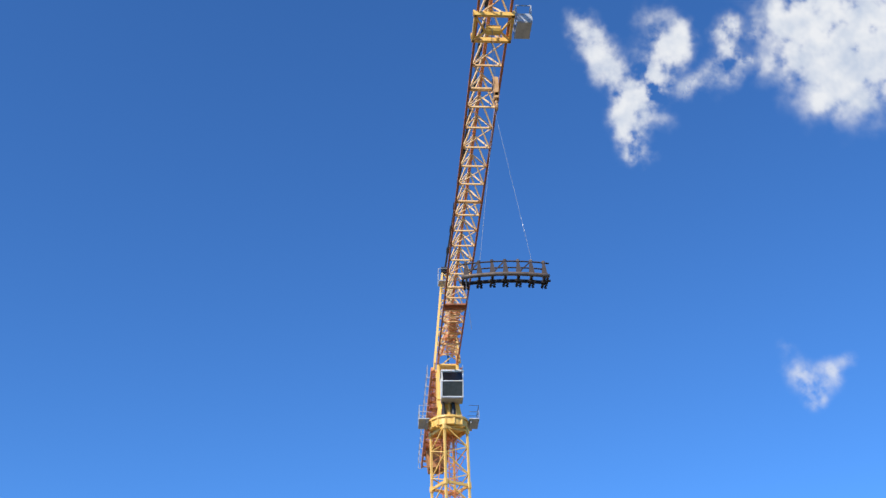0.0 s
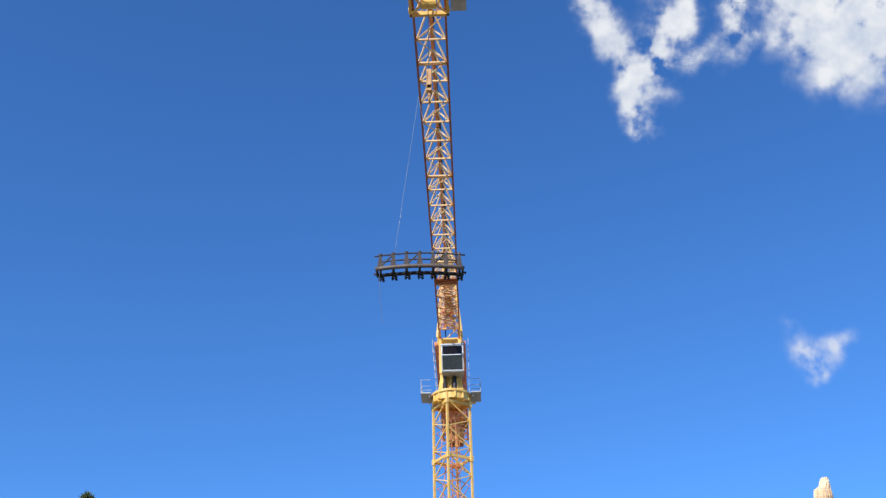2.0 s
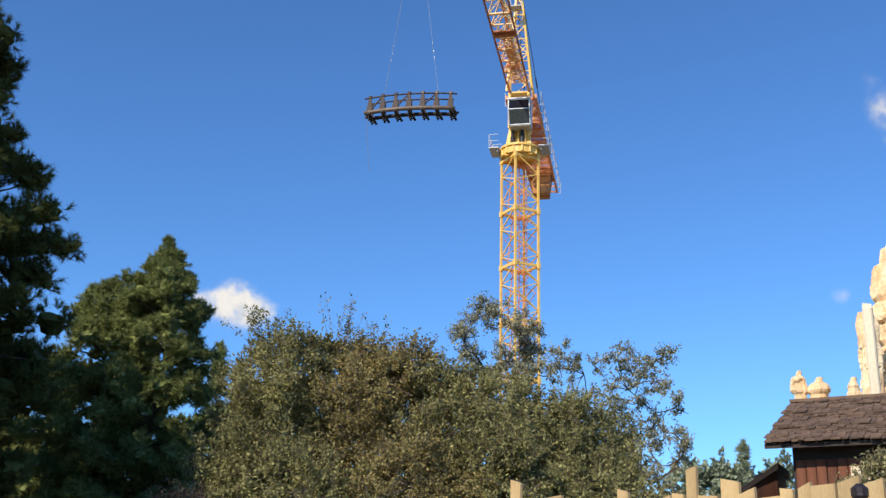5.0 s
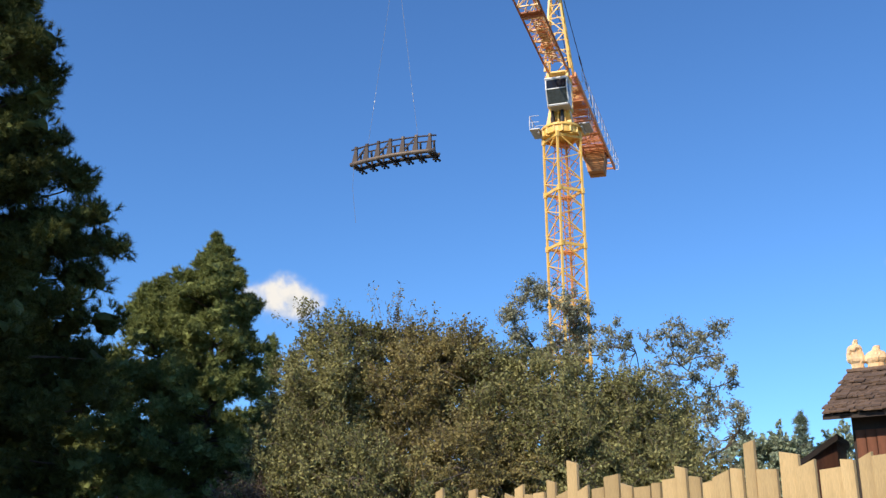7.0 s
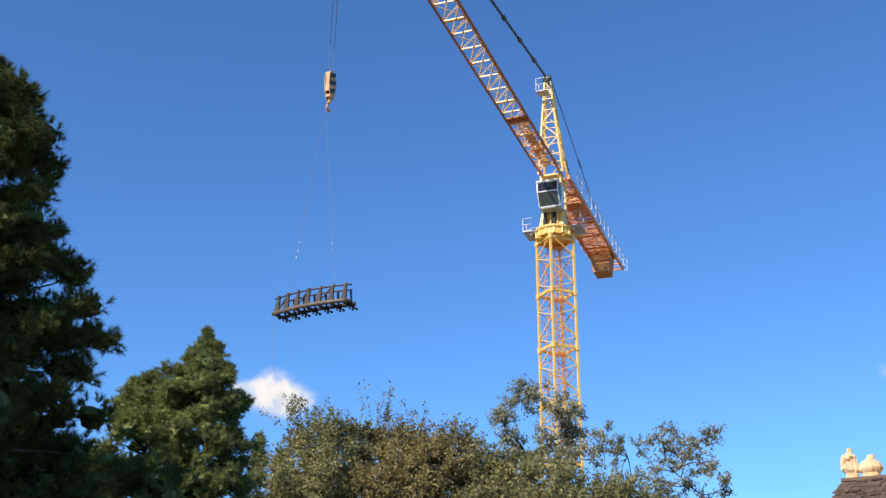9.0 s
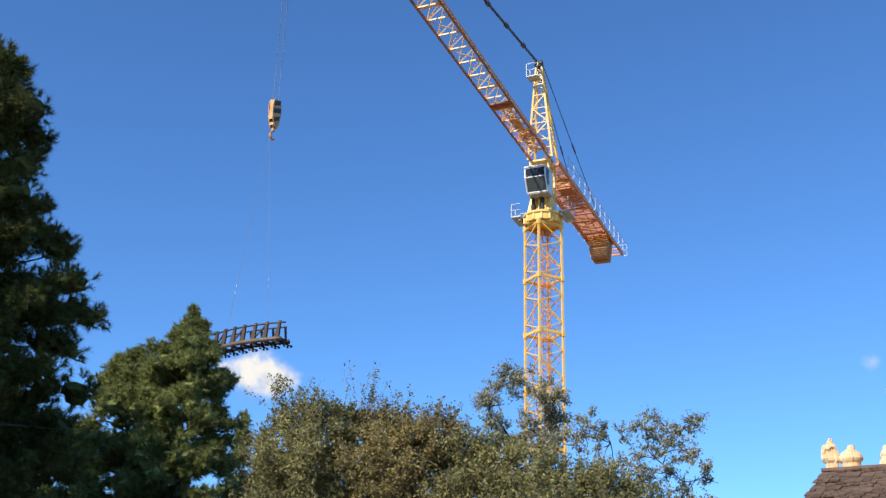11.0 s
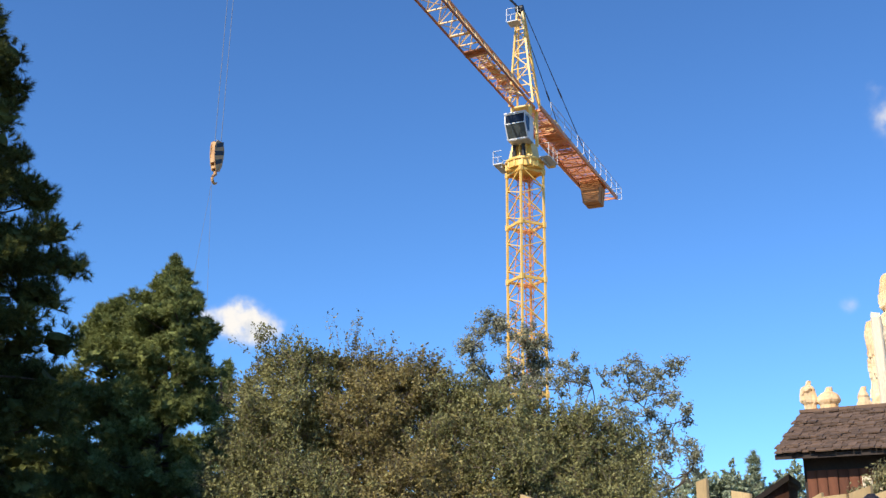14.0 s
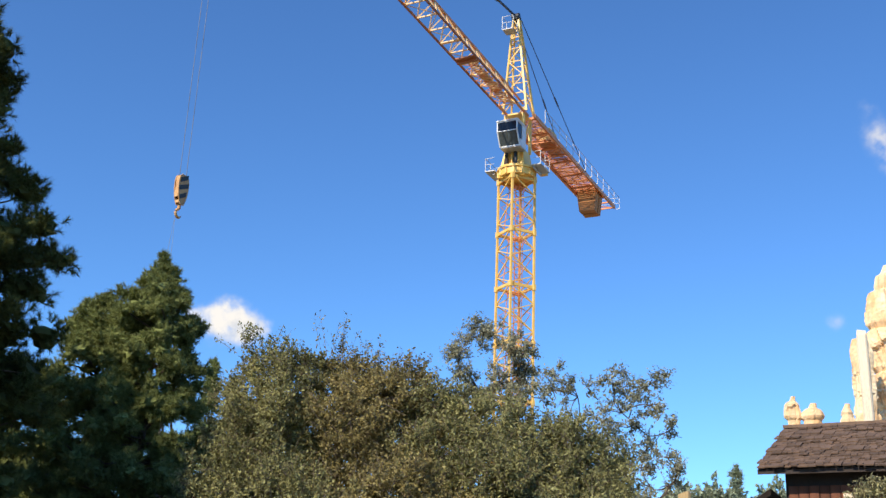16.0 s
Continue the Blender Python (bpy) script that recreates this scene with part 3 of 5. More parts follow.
for s in (-1.0, 1.1):
    for o in (NEAR + 0.12,):
        foot = Vector((s, curve(s) + o, 0.68))
        sl = Build()
        sl.beam(foot, TOP, 0.014, n=5)
        part("sling", sl, ROPE, track, "thin pale lifting sling")
        for f0, f1, w in ((0.18, 0.19, 0.022), (0.215, 0.225, 0.026), (0.26, 0.266, 0.022)):
            part("turnbuckle", Build().beam(foot.lerp(TOP, f0), foot.lerp(TOP, f1), w), GALV, track, "shiny sling turnbuckle")
tl = Build()
tl.tube([(-LEN / 2 + 0.15, curve(-1.7) + NEAR, 0), (-LEN / 2 + 0.17, -0.4, -1.0), (-LEN / 2 + 0.3, -0.35, -2.4)], 0.008, 4)
part("tag_line", tl, ROPE, track, "thin hanging tag line")

# ---- plants ----
def leaves(centres, size, rand, aspect=0.5):
    """Many small folded leaf blades at the centres, as one mesh's vertices and faces."""
    n = len(centres)
    a = rand.normal(size=(n, 3))
    a /= np.linalg.norm(a, axis=1)[:, None]
    w = np.cross(a, rand.normal(size=(n, 3)))
    w /= np.linalg.norm(w, axis=1)[:, None]
    s = size * rand.uniform(0.6, 1.3, n)[:, None]
    c = np.asarray(centres)
    up = np.cross(a, w)
    v = np.stack([c - a * s / 2, c + w * s * aspect / 2 + up * s * 0.08, c + a * s / 2, c - w * s * aspect / 2 + up * s * 0.08], 1).reshape(-1, 3)
    k = np.arange(n)[:, None] * 4
    return v, np.concatenate([k + [0, 1, 2], k + [0, 2, 3]], 0)


def np_mesh(name, v, f, material):
    me = bpy.data.meshes.new(name)
    me.from_pydata(v.tolist(), [], f.tolist())
    me.materials.append(material)
    me.update()
    return me


def limb_path(a, b, rand, bend=0.12, n=6):
    a, b = np.array(a, float), np.array(b, float)
    L = np.linalg.norm(b - a)
    off = rand.normal(size=3) * bend * L
    t = np.linspace(0, 1, n)[:, None]
    return a + (b - a) * t + off * np.sin(np.pi * t) + rand.normal(size=(n, 3)) * 0.015 * L * np.sin(np.pi * t)


def sticks(a, b, r):
    """Thin three-sided twigs from the points a to the points b."""
    d = b - a
    d /= np.linalg.norm(d, axis=1)[:, None] + 1e-9
    u = np.cross(d, (0.31, 0.17, 0.93))
    u /= np.linalg.norm(u, axis=1)[:, None] + 1e-9
    w = np.cross(d, u)
    v = np.stack([p + (u * c + w * q) * k for p, k in ((a, r), (b, r * 0.4)) for c, q in ((1, 0), (-0.5, 0.87), (-0.5, -0.87))], 1).reshape(-1, 3)
    k = np.arange(len(a))[:, None] * 6
    return v, np.concatenate([k + q for q in ([0, 1, 4], [0, 4, 3], [1, 2, 5], [1, 5, 4], [2, 0, 3], [2, 3, 5])], 0)


def unit(rand, n):
    d = rand.normal(size=(n, 3))
    return d / np.linalg.norm(d, axis=1)[:, None]


def broad_tree(name, x, y, lobes, leaf, size, density, seed, label, category, bare=(), group="", twig=None, clump=0.25):
    """A trunk, limbs to every lobe of the crown, and round each lobe clumps of leafy twigs. lobes: x, y, z, radius from the foot."""
    rand = np.random.default_rng(seed)
    t = thing(name, pose(x, y, -0.05), label, category, group)
    top = np.mean([l[:3] for l in lobes], 0)
    trunk = Build()
    tp = limb_path((0, 0, 0), top * (0.35, 0.35, 0.45), rand, 0.08)
    r0 = 0.06 + 0.02 * top[2]
    trunk.tube(tp, np.linspace(r0, r0 * 0.7, 6), 8)
    part("trunk", trunk, BARK, t, smooth=True)
    limbs, pts, ta, tb = Build(), [], [], []
    joints = [(tp[-1], r0 * 0.5)]
    for lx, ly, lz, lr in sorted(lobes, key=lambda l: float(np.linalg.norm(np.array(l[:3]) - tp[-1]))):
        c = np.array((lx, ly, lz))
        near, thick = min(joints, key=lambda q: float(np.linalg.norm(q[0] - c)) + (1.5 if q[0][2] > lz + 0.3 else 0))
        p = limb_path(near, c, rand, 0.12)
        limbs.tube(p, np.linspace(thick, max(0.01, thick * 0.55), 6), 6)
        joints.append((c, max(0.01, thick * 0.55)))
        for _ in range(max(3, int(9 * lr))):
            q = limb_path(p[rand.integers(3, 6)], c + unit(rand, 1)[0] * lr * (1, 1, 0.85), rand, 0.14)
            limbs.tube(q, np.linspace(0.013, 0.004, 6), 4)
        n = max(4, int(density * 6.2 * (lr / clump) ** 2))
        d = unit(rand, n)
        hub = c + d * (lr * rand.uniform(0.45, 1.05, n))[:, None]
        per = 7
        grow = np.repeat(d * 0.55 + (0, 0, 0.3), per, 0) + rand.normal(size=(n * per, 3)) * 0.62
        grow /= np.linalg.norm(grow, axis=1)[:, None]
        a = np.repeat(hub - d * clump * 0.3, per, 0)
        b = a + grow * rand.uniform(0.45, 1.5, n * per)[:, None] * clump
        ta.append(a)
        tb.append(b)
        m = 15
        f = rand.uniform(0.15, 1.05, (n * per, m, 1))
        pts.append((a[:, None] + (b - a)[:, None] * f + rand.normal(size=(n * per, m, 3)) * 0.032).reshape(-1, 3))
    for bx, by, bz, h in bare:
        n = 12
        a = np.array((bx, by, bz)) + rand.normal(size=(n, 3)) * (0.16, 0.16, 0.05)
        b = a + np.stack([rand.normal(size=n) * 0.16, rand.normal(size=n) * 0.16, h * rand.uniform(0.4, 1, n)], 1)
        ta.append(a)
        tb.append(b)
        f = rand.uniform(0.15, 1.0, (n, 26, 1))
        pts.append((a[:, None] + (b - a)[:, None] * f + rand.normal(size=(n, 26, 3)) * 0.035).reshape(-1, 3))
    part("branch_frame", limbs, twig or BARK, t)
    v, f = sticks(np.concatenate(ta), np.concatenate(tb), 0.0045)
    tagged(part("twig_work", np_mesh("twig_work", v, f, twig or BARK), None, t), kind="stuff")
    v, f = leaves(np.concatenate(pts), size, rand)
    tagged(part("crown", np_mesh("crown", v, f, leaf), None, t), kind="stuff")
    return t


ICO = bmesh.new()
bmesh.ops.create_icosphere(ICO, subdivisions=2, radius=1.0)
ICO_V = np.array([v.co[:] for v in ICO.verts])
ICO_F = np.array([[v.index for v in f.verts] for f in ICO.faces])
ICO.free()


def brushes(clumps, radius, rand, tufts, per, length, width):
    """Needle clumps: a dense lumpy heart, added to block light, and brushes of thin needles standing out all round it.
    """
    vs, fs, k = [], [], 0
    for c, r in zip(clumps, radius):
        v = c + ICO_V * r * (0.5 + 0.22 * rand.uniform(-1, 1, (len(ICO_V), 1))) * (1, 1, 0.72)
        vs.append(v)
        fs.append(ICO_F + k)
        k += len(v)
    n = len(clumps) * tufts
    d = unit(rand, n)
    r = np.repeat(radius, tufts)[:, None]
    base = np.repeat(clumps, tufts, 0) + d * r * (1, 1, 0.78) * rand.uniform(0.45, 0.92, (n, 1))
    axis = d * 0.8 + (0, 0, 0.42) + rand.normal(size=(n, 3)) * 0.3
    axis /= np.linalg.norm(axis, axis=1)[:, None]
    m = n * per
    run = rand.uniform(-0.4, 0.6, (m, 1)) * length
    base = np.repeat(base, per, 0) + np.repeat(axis, per, 0) * run
    nd = np.repeat(axis, per, 0) * 0.75 + rand.normal(size=(m, 3)) * 0.5
    nd /= np.linalg.norm(nd, axis=1)[:, None]
    w = np.cross(nd, rand.normal(size=(m, 3)))
    w /= np.linalg.norm(w, axis=1)[:, None]
    L = length * rand.uniform(0.6, 1.2, (m, 1))
    vs.append(np.stack([base - w * width, base + w * width, base + nd * L], 1).reshape(-1, 3))
    fs.append(np.arange(3 * m).reshape(-1, 3) + k)
    return np.concatenate(vs), np.concatenate(fs)


def pine(x, y, height, profile, seed, leaf, label, whorl=0.7, boughs=6, clump=0.36, tufts=16, per=34, low=0.1, length=0.16, width=0.007, name="pine_tree", ends=()):
    """A conifer: tapered trunk, whorls of boughs, needle clumps on each bough. profile(f) is the bough length at height f; ends are single boughs: sideways reach, height, clump radius."""
    rand = np.random.default_rng(seed)
    t = thing(name, pose(x, y, -0.05), label, "tree")
    trunk = Build()
    trunk.tube([(0, 0, f * height) for f in np.linspace(0, 0.98, 9)], [max(0.02, 0.018 * height * (1 - f)) for f in np.linspace(0, 0.98, 9)], 9)
    part("trunk", trunk, BARK, t, smooth=True)
    limbs, cl, rad = Build(), [], []

    def bough(s, e, size):
        L = float(np.linalg.norm(e - s))
        limbs.tube(limb_path(s, e, rand, 0.05), np.linspace(0.02 + 0.012 * L, 0.008, 6), 5)
        m = max(1, int(L / (clump * 1.25)))
        for q in range(m):
            g_ = 1 - 0.8 * q / m
            side = rand.normal(size=3) * (0.55 * clump, 0.55 * clump, 0.3 * clump) * (1 if q else 0.2)
            cl.append(s + (e - s) * g_ + side)
            rad.append(size * rand.uniform(0.75, 1.25))

    z = height * low
    while z < height * 0.97:
        f = z / height
        n = max(3, round(boughs * min(1, 0.35 + profile(f))))
        a0 = rand.uniform(0, 6.3)
        for k in range(n):
            a = a0 + 2 * math.pi * (k + rand.uniform(-0.3, 0.3)) / n
            L = profile(f) * rand.uniform(0.7, 1.05) - clump * 0.6
            size = clump * (1 if L > 0.5 else 0.72)
            L = max(L, 0.06)
            s = np.array((0, 0, min(z + rand.uniform(-0.3, 0.3) * whorl - 0.15 * L, height - 0.25)))
            e = s + np.array((math.cos(a) * L, math.sin(a) * L, L * rand.uniform(0.0, 0.4)))
            e[2] = min(e[2], height - 0.2 - 0.4 * L)
            bough(s, e, size)
        z += whorl * rand.uniform(0.8, 1.15) * (1 if f < 0.8 else 0.6)
    for k, dz in enumerate((0.1, 0.28)):
        cl.append(np.array((0, 0, height - dz)))
        rad.append(clump * (0.35 + 0.2 * k))
    ux, uy = y / math.hypot(x, y), -x / math.hypot(x, y)
    for reach, ez, er in ends:
        s = np.array((0, 0, ez - 0.25 * abs(reach)))
        bough(s, np.array((ux * (reach - er), uy * (reach - er), ez)), er)
    part("branch_frame", limbs, BARK, t)
    v, f = brushes(np.array(cl), np.array(rad), rand, tufts, per, length, width)
    tagged(part("crown", np_mesh("crown", v, f, leaf), None, t), kind="stuff")
    return t


def polar(az, d):
    return d * math.sin(radians(az)), d * math.cos(radians(az))


# big pine in shade-darkened needles and the sunlit pines beside it
def outline(*knots):
    return lambda f: float(np.interp(f, [k[0] for k in knots], [k[1] for k in knots]))


pine(*polar(-32.0, 21.0), 13.5, outline((0, 3.3), (0.45, 3.0), (0.6, 2.6), (0.68, 2.1), (0.78, 1.65), (0.9, 1.2), (1, 0.3)), 3, SHADENEEDLE, "tall dark green pine tree with clumped needles", 0.72, 8, 0.40, 40, 46, 0.06, 0.15, 0.007,
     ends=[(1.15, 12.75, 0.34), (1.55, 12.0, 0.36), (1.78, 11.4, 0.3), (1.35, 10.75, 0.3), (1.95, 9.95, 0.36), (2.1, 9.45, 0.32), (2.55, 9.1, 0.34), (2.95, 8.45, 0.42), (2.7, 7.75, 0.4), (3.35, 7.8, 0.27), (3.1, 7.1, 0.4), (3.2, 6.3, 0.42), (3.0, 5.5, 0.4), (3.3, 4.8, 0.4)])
pine(*polar(-18.65, 28.0), 10.4, outline((0, 2.5), (0.4, 2.3), (0.5, 1.9), (0.62, 1.55), (0.72, 1.45), (0.8, 1.3), (0.88, 0.85), (0.95, 0.42), (1, 0.12)), 11, NEEDLE, "sunlit green pine tree with a pointed top", 0.5, 8, 0.29, 28, 36, 0.06, 0.13, 0.0075,
     ends=[(1.4, 8.45, 0.3), (1.2, 7.7, 0.27), (1.5, 6.9, 0.3), (0.75, 9.3, 0.24), (-0.7, 9.2, 0.24), (1.9, 5.3, 0.34)])
pine(*polar(-21.3, 29.5), 9.5, outline((0, 2.4), (0.5, 2.2), (0.75, 1.6), (0.9, 1.0), (1, 0.4)), 12, NEEDLE, "round-topped green pine tree beside a taller pine", 0.55, 8, 0.32, 28, 36, 0.06, 0.13, 0.0075)
pine(*polar(-39.0, 15.0), 9.6, outline((0, 2.6), (0.4, 2.9), (0.7, 1.9), (1, 0.1)), 16, SHADENEEDLE, "dark shaded pine tree at the edge of the grove", 0.8, 7, 0.45, 16, 26, 0.04, 0.16, 0.01)
# backing pines added to close the sky gaps with shade-darkened foliage
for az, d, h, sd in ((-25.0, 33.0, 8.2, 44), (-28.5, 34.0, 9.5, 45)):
    pine(*polar(az, d), h, outline((0, 3.2), (0.5, 3.2), (0.8, 2.2), (1, 0.5)), sd, SHADENEEDLE, "dark pine tree deep in the shaded grove", 0.75, 8, 0.5, 14, 24, 0.03, 0.2, 0.013)
# unseen pines added left of the view, which shade the lower boughs
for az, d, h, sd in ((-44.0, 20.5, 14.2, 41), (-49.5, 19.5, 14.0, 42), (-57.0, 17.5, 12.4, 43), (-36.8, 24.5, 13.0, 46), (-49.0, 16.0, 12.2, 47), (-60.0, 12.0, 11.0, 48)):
    pine(*polar(az, d), h, outline((0, 2.6), (0.5, 2.9), (0.85, 2.4), (1, 0.8)), sd, SHADENEEDLE, "dark green pine tree of the grove", 0.9, 8, 0.55, 12, 20, 0.08, 0.22, 0.016)

pine(*polar(-15.4, 58.0), 14.0, lambda f: 2.2 * (1 - f) + 0.25, 13, NEEDLE, "distant slender green conifer", 0.7, 6, 0.42, 14, 22, 0.1, 0.24, 0.016, "conifer_tree")
pine(*polar(-14.2, 60.0), 13.4, lambda f: 2.6 * (1 - f) + 0.25, 14, NEEDLE, "distant green conifer with a wide crown", 0.7, 6, 0.45, 14, 22, 0.1, 0.24, 0.016, "conifer_tree")
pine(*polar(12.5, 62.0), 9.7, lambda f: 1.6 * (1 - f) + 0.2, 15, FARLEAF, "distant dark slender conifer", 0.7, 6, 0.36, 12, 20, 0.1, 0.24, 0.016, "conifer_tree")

# oak and olive shrubs behind the fence, with a denser row at their back
for az, sd, h in ((-11.6, 61, 0.0), (-8.6, 62, 0.25), (-4.2, 63, 0.1), (0.4, 64, -0.2), (4.2, 65, -0.45)):
    broad_tree("oak_shrub", *polar(az, 21.0), [(-0.5, 0, 4.5 + h, 0.8), (0.5, 0.2, 4.5 + h, 0.8), (0.0, 0.1, 3.4, 1.1), (-0.6, 0, 2.2, 1.1), (0.7, 0, 2.2, 1.1)], OAKLEAF, 0.075, 0.8, sd, "dense shaded oak shrub at the back of the thicket", "shrub", twig=TWIG, clump=0.3)
broad_tree("oak_shrub", *polar(-12.5, 19.0), [(-0.28, 0.27, 5.73, 0.42), (0.34, -0.23, 5.61, 0.45), (0.65, 0.2, 5.5, 0.5), (-0.25, -0.04, 5.04, 0.65), (0.3, -0.47, 4.85, 0.85), (0.95, 0.49, 5.33, 0.6), (-0.5, 0.13, 4.35, 0.7), (0.2, -0.79, 4.02, 1.0), (1.0, 0.3, 4.36, 1.0), (-0.18, -1.07, 3.1, 1.0), (0.68, -0.06, 3.0, 1.1), (-0.7, -0.41, 3.1, 0.7), (0.3, -0.6, 1.9, 1.1)],
           OAKLEAF, 0.062, 1.0, 21, "dense grey-green oak shrub with brownish leaves", "shrub", [(-0.5, 0.2, 6.0, 0.5), (0.1, 0, 5.9, 0.5)], twig=TWIG)
broad_tree("oak_shrub", *polar(-7.2, 18.5), [(-0.48, 0.29, 5.5, 0.45), (-0.1, 0.1, 5.2, 0.6), (0.6, 0.0, 5.2, 0.55), (0.31, -0.27, 5.02, 0.65), (0.87, 0.19, 5.15, 0.55), (-0.15, -0.52, 4.6, 0.8), (0.65, 0.37, 4.53, 0.9), (0.01, -0.15, 3.77, 1.0), (1.02, -0.7, 3.43, 1.0), (-0.33, -0.45, 3.08, 0.9), (0.3, -0.7, 2.1, 1.1)],
           DRYLEAF, 0.06, 1.0, 22, "bushy oak with dry brownish-green leaves", "shrub", [(-0.5, 0.2, 5.75, 0.95), (0.05, 0, 5.5, 0.7), (0.75, 0, 5.5, 0.45)], twig=TWIG)
broad_tree("oak_shrub", *polar(-1.2, 18.0), [(-0.37, 0.34, 4.8, 0.6), (-0.75, 0.2, 4.95, 0.55), (-0.05, 0.1, 4.85, 0.5), (0.75, 0.2, 4.5, 0.55), (0.27, -0.3, 4.55, 0.6), (-0.54, -0.42, 3.97, 0.9), (0.39, -1.0, 3.79, 0.9), (-0.18, -0.2, 3.1, 1.0), (0.74, -0.15, 3.0, 0.9), (0.2, -0.6, 1.9, 1.1)],
           OAKLEAF, 0.06, 1.0, 23, "dense olive-green oak shrub behind the fence", "shrub", twig=TWIG)
broad_tree("oak_shrub", *polar(4.8, 18.0), [(-0.9, 0.4, 4.4, 0.5), (-0.55, 0.2, 4.35, 0.5), (-0.28, -0.28, 4.15, 0.6), (0.29, 0.07, 4.1, 0.55), (-0.71, -0.96, 3.5, 0.8), (0.14, -0.21, 3.5, 0.75), (0.68, -0.22, 3.36, 0.45), (-0.37, -0.77, 2.9, 0.8), (0.84, -0.49, 2.9, 0.45), (0.2, -0.5, 2.0, 1.0)],
           OAKLEAF, 0.06, 1.0, 24, "dense green oak shrub with mottled leaves", "shrub", twig=TWIG)
for az, leaf_, sd, h, words in ((-10.0, OAKLEAF, 33, 0.0, "leafy green oak shrub in full sun"), (-4.4, DRYLEAF, 34, 0.15, "oak shrub with tan and green leaves"), (2.2, OAKLEAF, 35, 0.1, "leafy olive-green oak shrub by the fence")):
    broad_tree("oak_shrub", *polar(az, 16.5), [(-0.3, 0, 3.0 + h, 0.8), (0.45, 0.1, 2.5 + h, 0.9), (0.0, -0.3, 1.5, 1.1)], leaf_, 0.058, 1.0, sd, words, "shrub", twig=TWIG)
broad_tree("oak_shrub", *polar(6.2, 17.0), [(-0.3, 0, 2.9, 0.7), (0.4, 0, 2.3, 0.8), (0.0, -0.3, 1.5, 1.0)], OAKLEAF, 0.06, 1.0, 36, "low oak shrub below an airy tree", "shrub", twig=TWIG)
broad_tree("olive_tree", *polar(-0.6, 21.0), [(-0.21, 0.28, 7.0, 0.36), (-0.51, -0.25, 6.55, 0.3), (0.14, 0.08, 7.05, 0.26), (0.63, -0.4, 6.5, 0.36), (0.8, 0.23, 6.25, 0.3), (0.4, 0.28, 6.15, 0.36), (-0.44, -0.25, 6.1, 0.25), (-0.15, 0.08, 5.8, 0.35), (0.66, -0.4, 5.6, 0.3)],
           OLIVELEAF, 0.058, 0.68, 25, "small grey-green tree with a dark forked trunk", "tree", clump=0.19)
broad_tree("olive_tree", *polar(6.6, 20.0), [(-1.15, 0.38, 5.9, 0.34), (-1.46, -0.13, 5.45, 0.3), (-0.76, 0.15, 5.55, 0.35), (-0.17, -0.38, 5.8, 0.36), (0.41, 0.19, 5.75, 0.36), (0.79, 0.18, 5.95, 0.2), (0.02, -0.24, 5.2, 0.45), (-0.68, 0.15, 4.95, 0.45), (0.6, -0.48, 5.25, 0.25), (0.55, 0.17, 4.85, 0.34),
            (0.99, 0.14, 4.98, 0.14), (0.75, -0.34, 4.39, 0.24), (0.88, -0.04, 3.92, 0.22), (1.0, -0.55, 4.16, 0.12), (0.41, 0.19, 4.26, 0.34), (-0.32, 0.32, 4.71, 0.45), (0.5, 0.0, 3.6, 0.4), (0.9, 0.1, 3.2, 0.3)],
           OLIVELEAF, 0.056, 0.36, 26, "airy grey-green tree with sparse small leaves", "tree", clump=0.19)
broad_tree("brown_shrub", *polar(-17.6, 17.0), [(-0.5, 0, 1.7, 0.9), (0.5, 0, 2.0, 0.9), (0, -0.3, 1.1, 1.0)], BROWNLEAF, 0.05, 1.0, 27, "dry brownish-pink shrub under the pines", "shrub", twig=TWIG)
broad_tree("oak_shrub", *polar(-15.6, 18.0), [(-0.1, 0, 2.4, 0.8), (0.4, -0.2, 2.2, 1.0), (-0.4, -0.2, 1.4, 1.0), (0.6, 0.2, 2.9, 0.8)], OAKLEAF, 0.062, 1.0, 28, "oak shrub at the edge of the pines", "shrub", twig=TWIG)
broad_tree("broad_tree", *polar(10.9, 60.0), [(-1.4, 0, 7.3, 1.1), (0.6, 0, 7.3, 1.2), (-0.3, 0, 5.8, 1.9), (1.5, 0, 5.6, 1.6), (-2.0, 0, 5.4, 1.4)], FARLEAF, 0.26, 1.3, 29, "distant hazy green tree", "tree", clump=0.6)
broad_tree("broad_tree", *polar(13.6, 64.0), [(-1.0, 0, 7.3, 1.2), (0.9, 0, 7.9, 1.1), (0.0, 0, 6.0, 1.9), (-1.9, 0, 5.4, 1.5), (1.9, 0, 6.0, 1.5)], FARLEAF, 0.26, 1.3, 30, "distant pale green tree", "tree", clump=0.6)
broad_tree("juniper_tree", *polar(23.2, 13.5), [(-0.75, 0, 2.5, 0.42), (-0.45, 0, 2.9, 0.42), (0.0, 0, 3.3, 0.45), (0.4, 0, 3.65, 0.45), (0.8, 0, 3.5, 0.5), (0.0, 0, 2.4, 0.5), (0.5, 0.1, 3.75, 0.33), (-0.2, -0.1, 2.0, 0.5), (0.6, 0, 2.8, 0.5)], JUNIPER, 0.05, 1.2, 31, "grey-green juniper tree beside the barn", "tree", clump=0.15)
broad_tree("juniper_shrub", *polar(18.3, 13.0), [(0, 0, 2.6, 0.36), (0.2, 0, 2.95, 0.25), (-0.2, 0, 2.3, 0.35)], JUNIPER, 0.05, 1.2, 32, "small light green shrub in front of the barn", "shrub", clump=0.15)

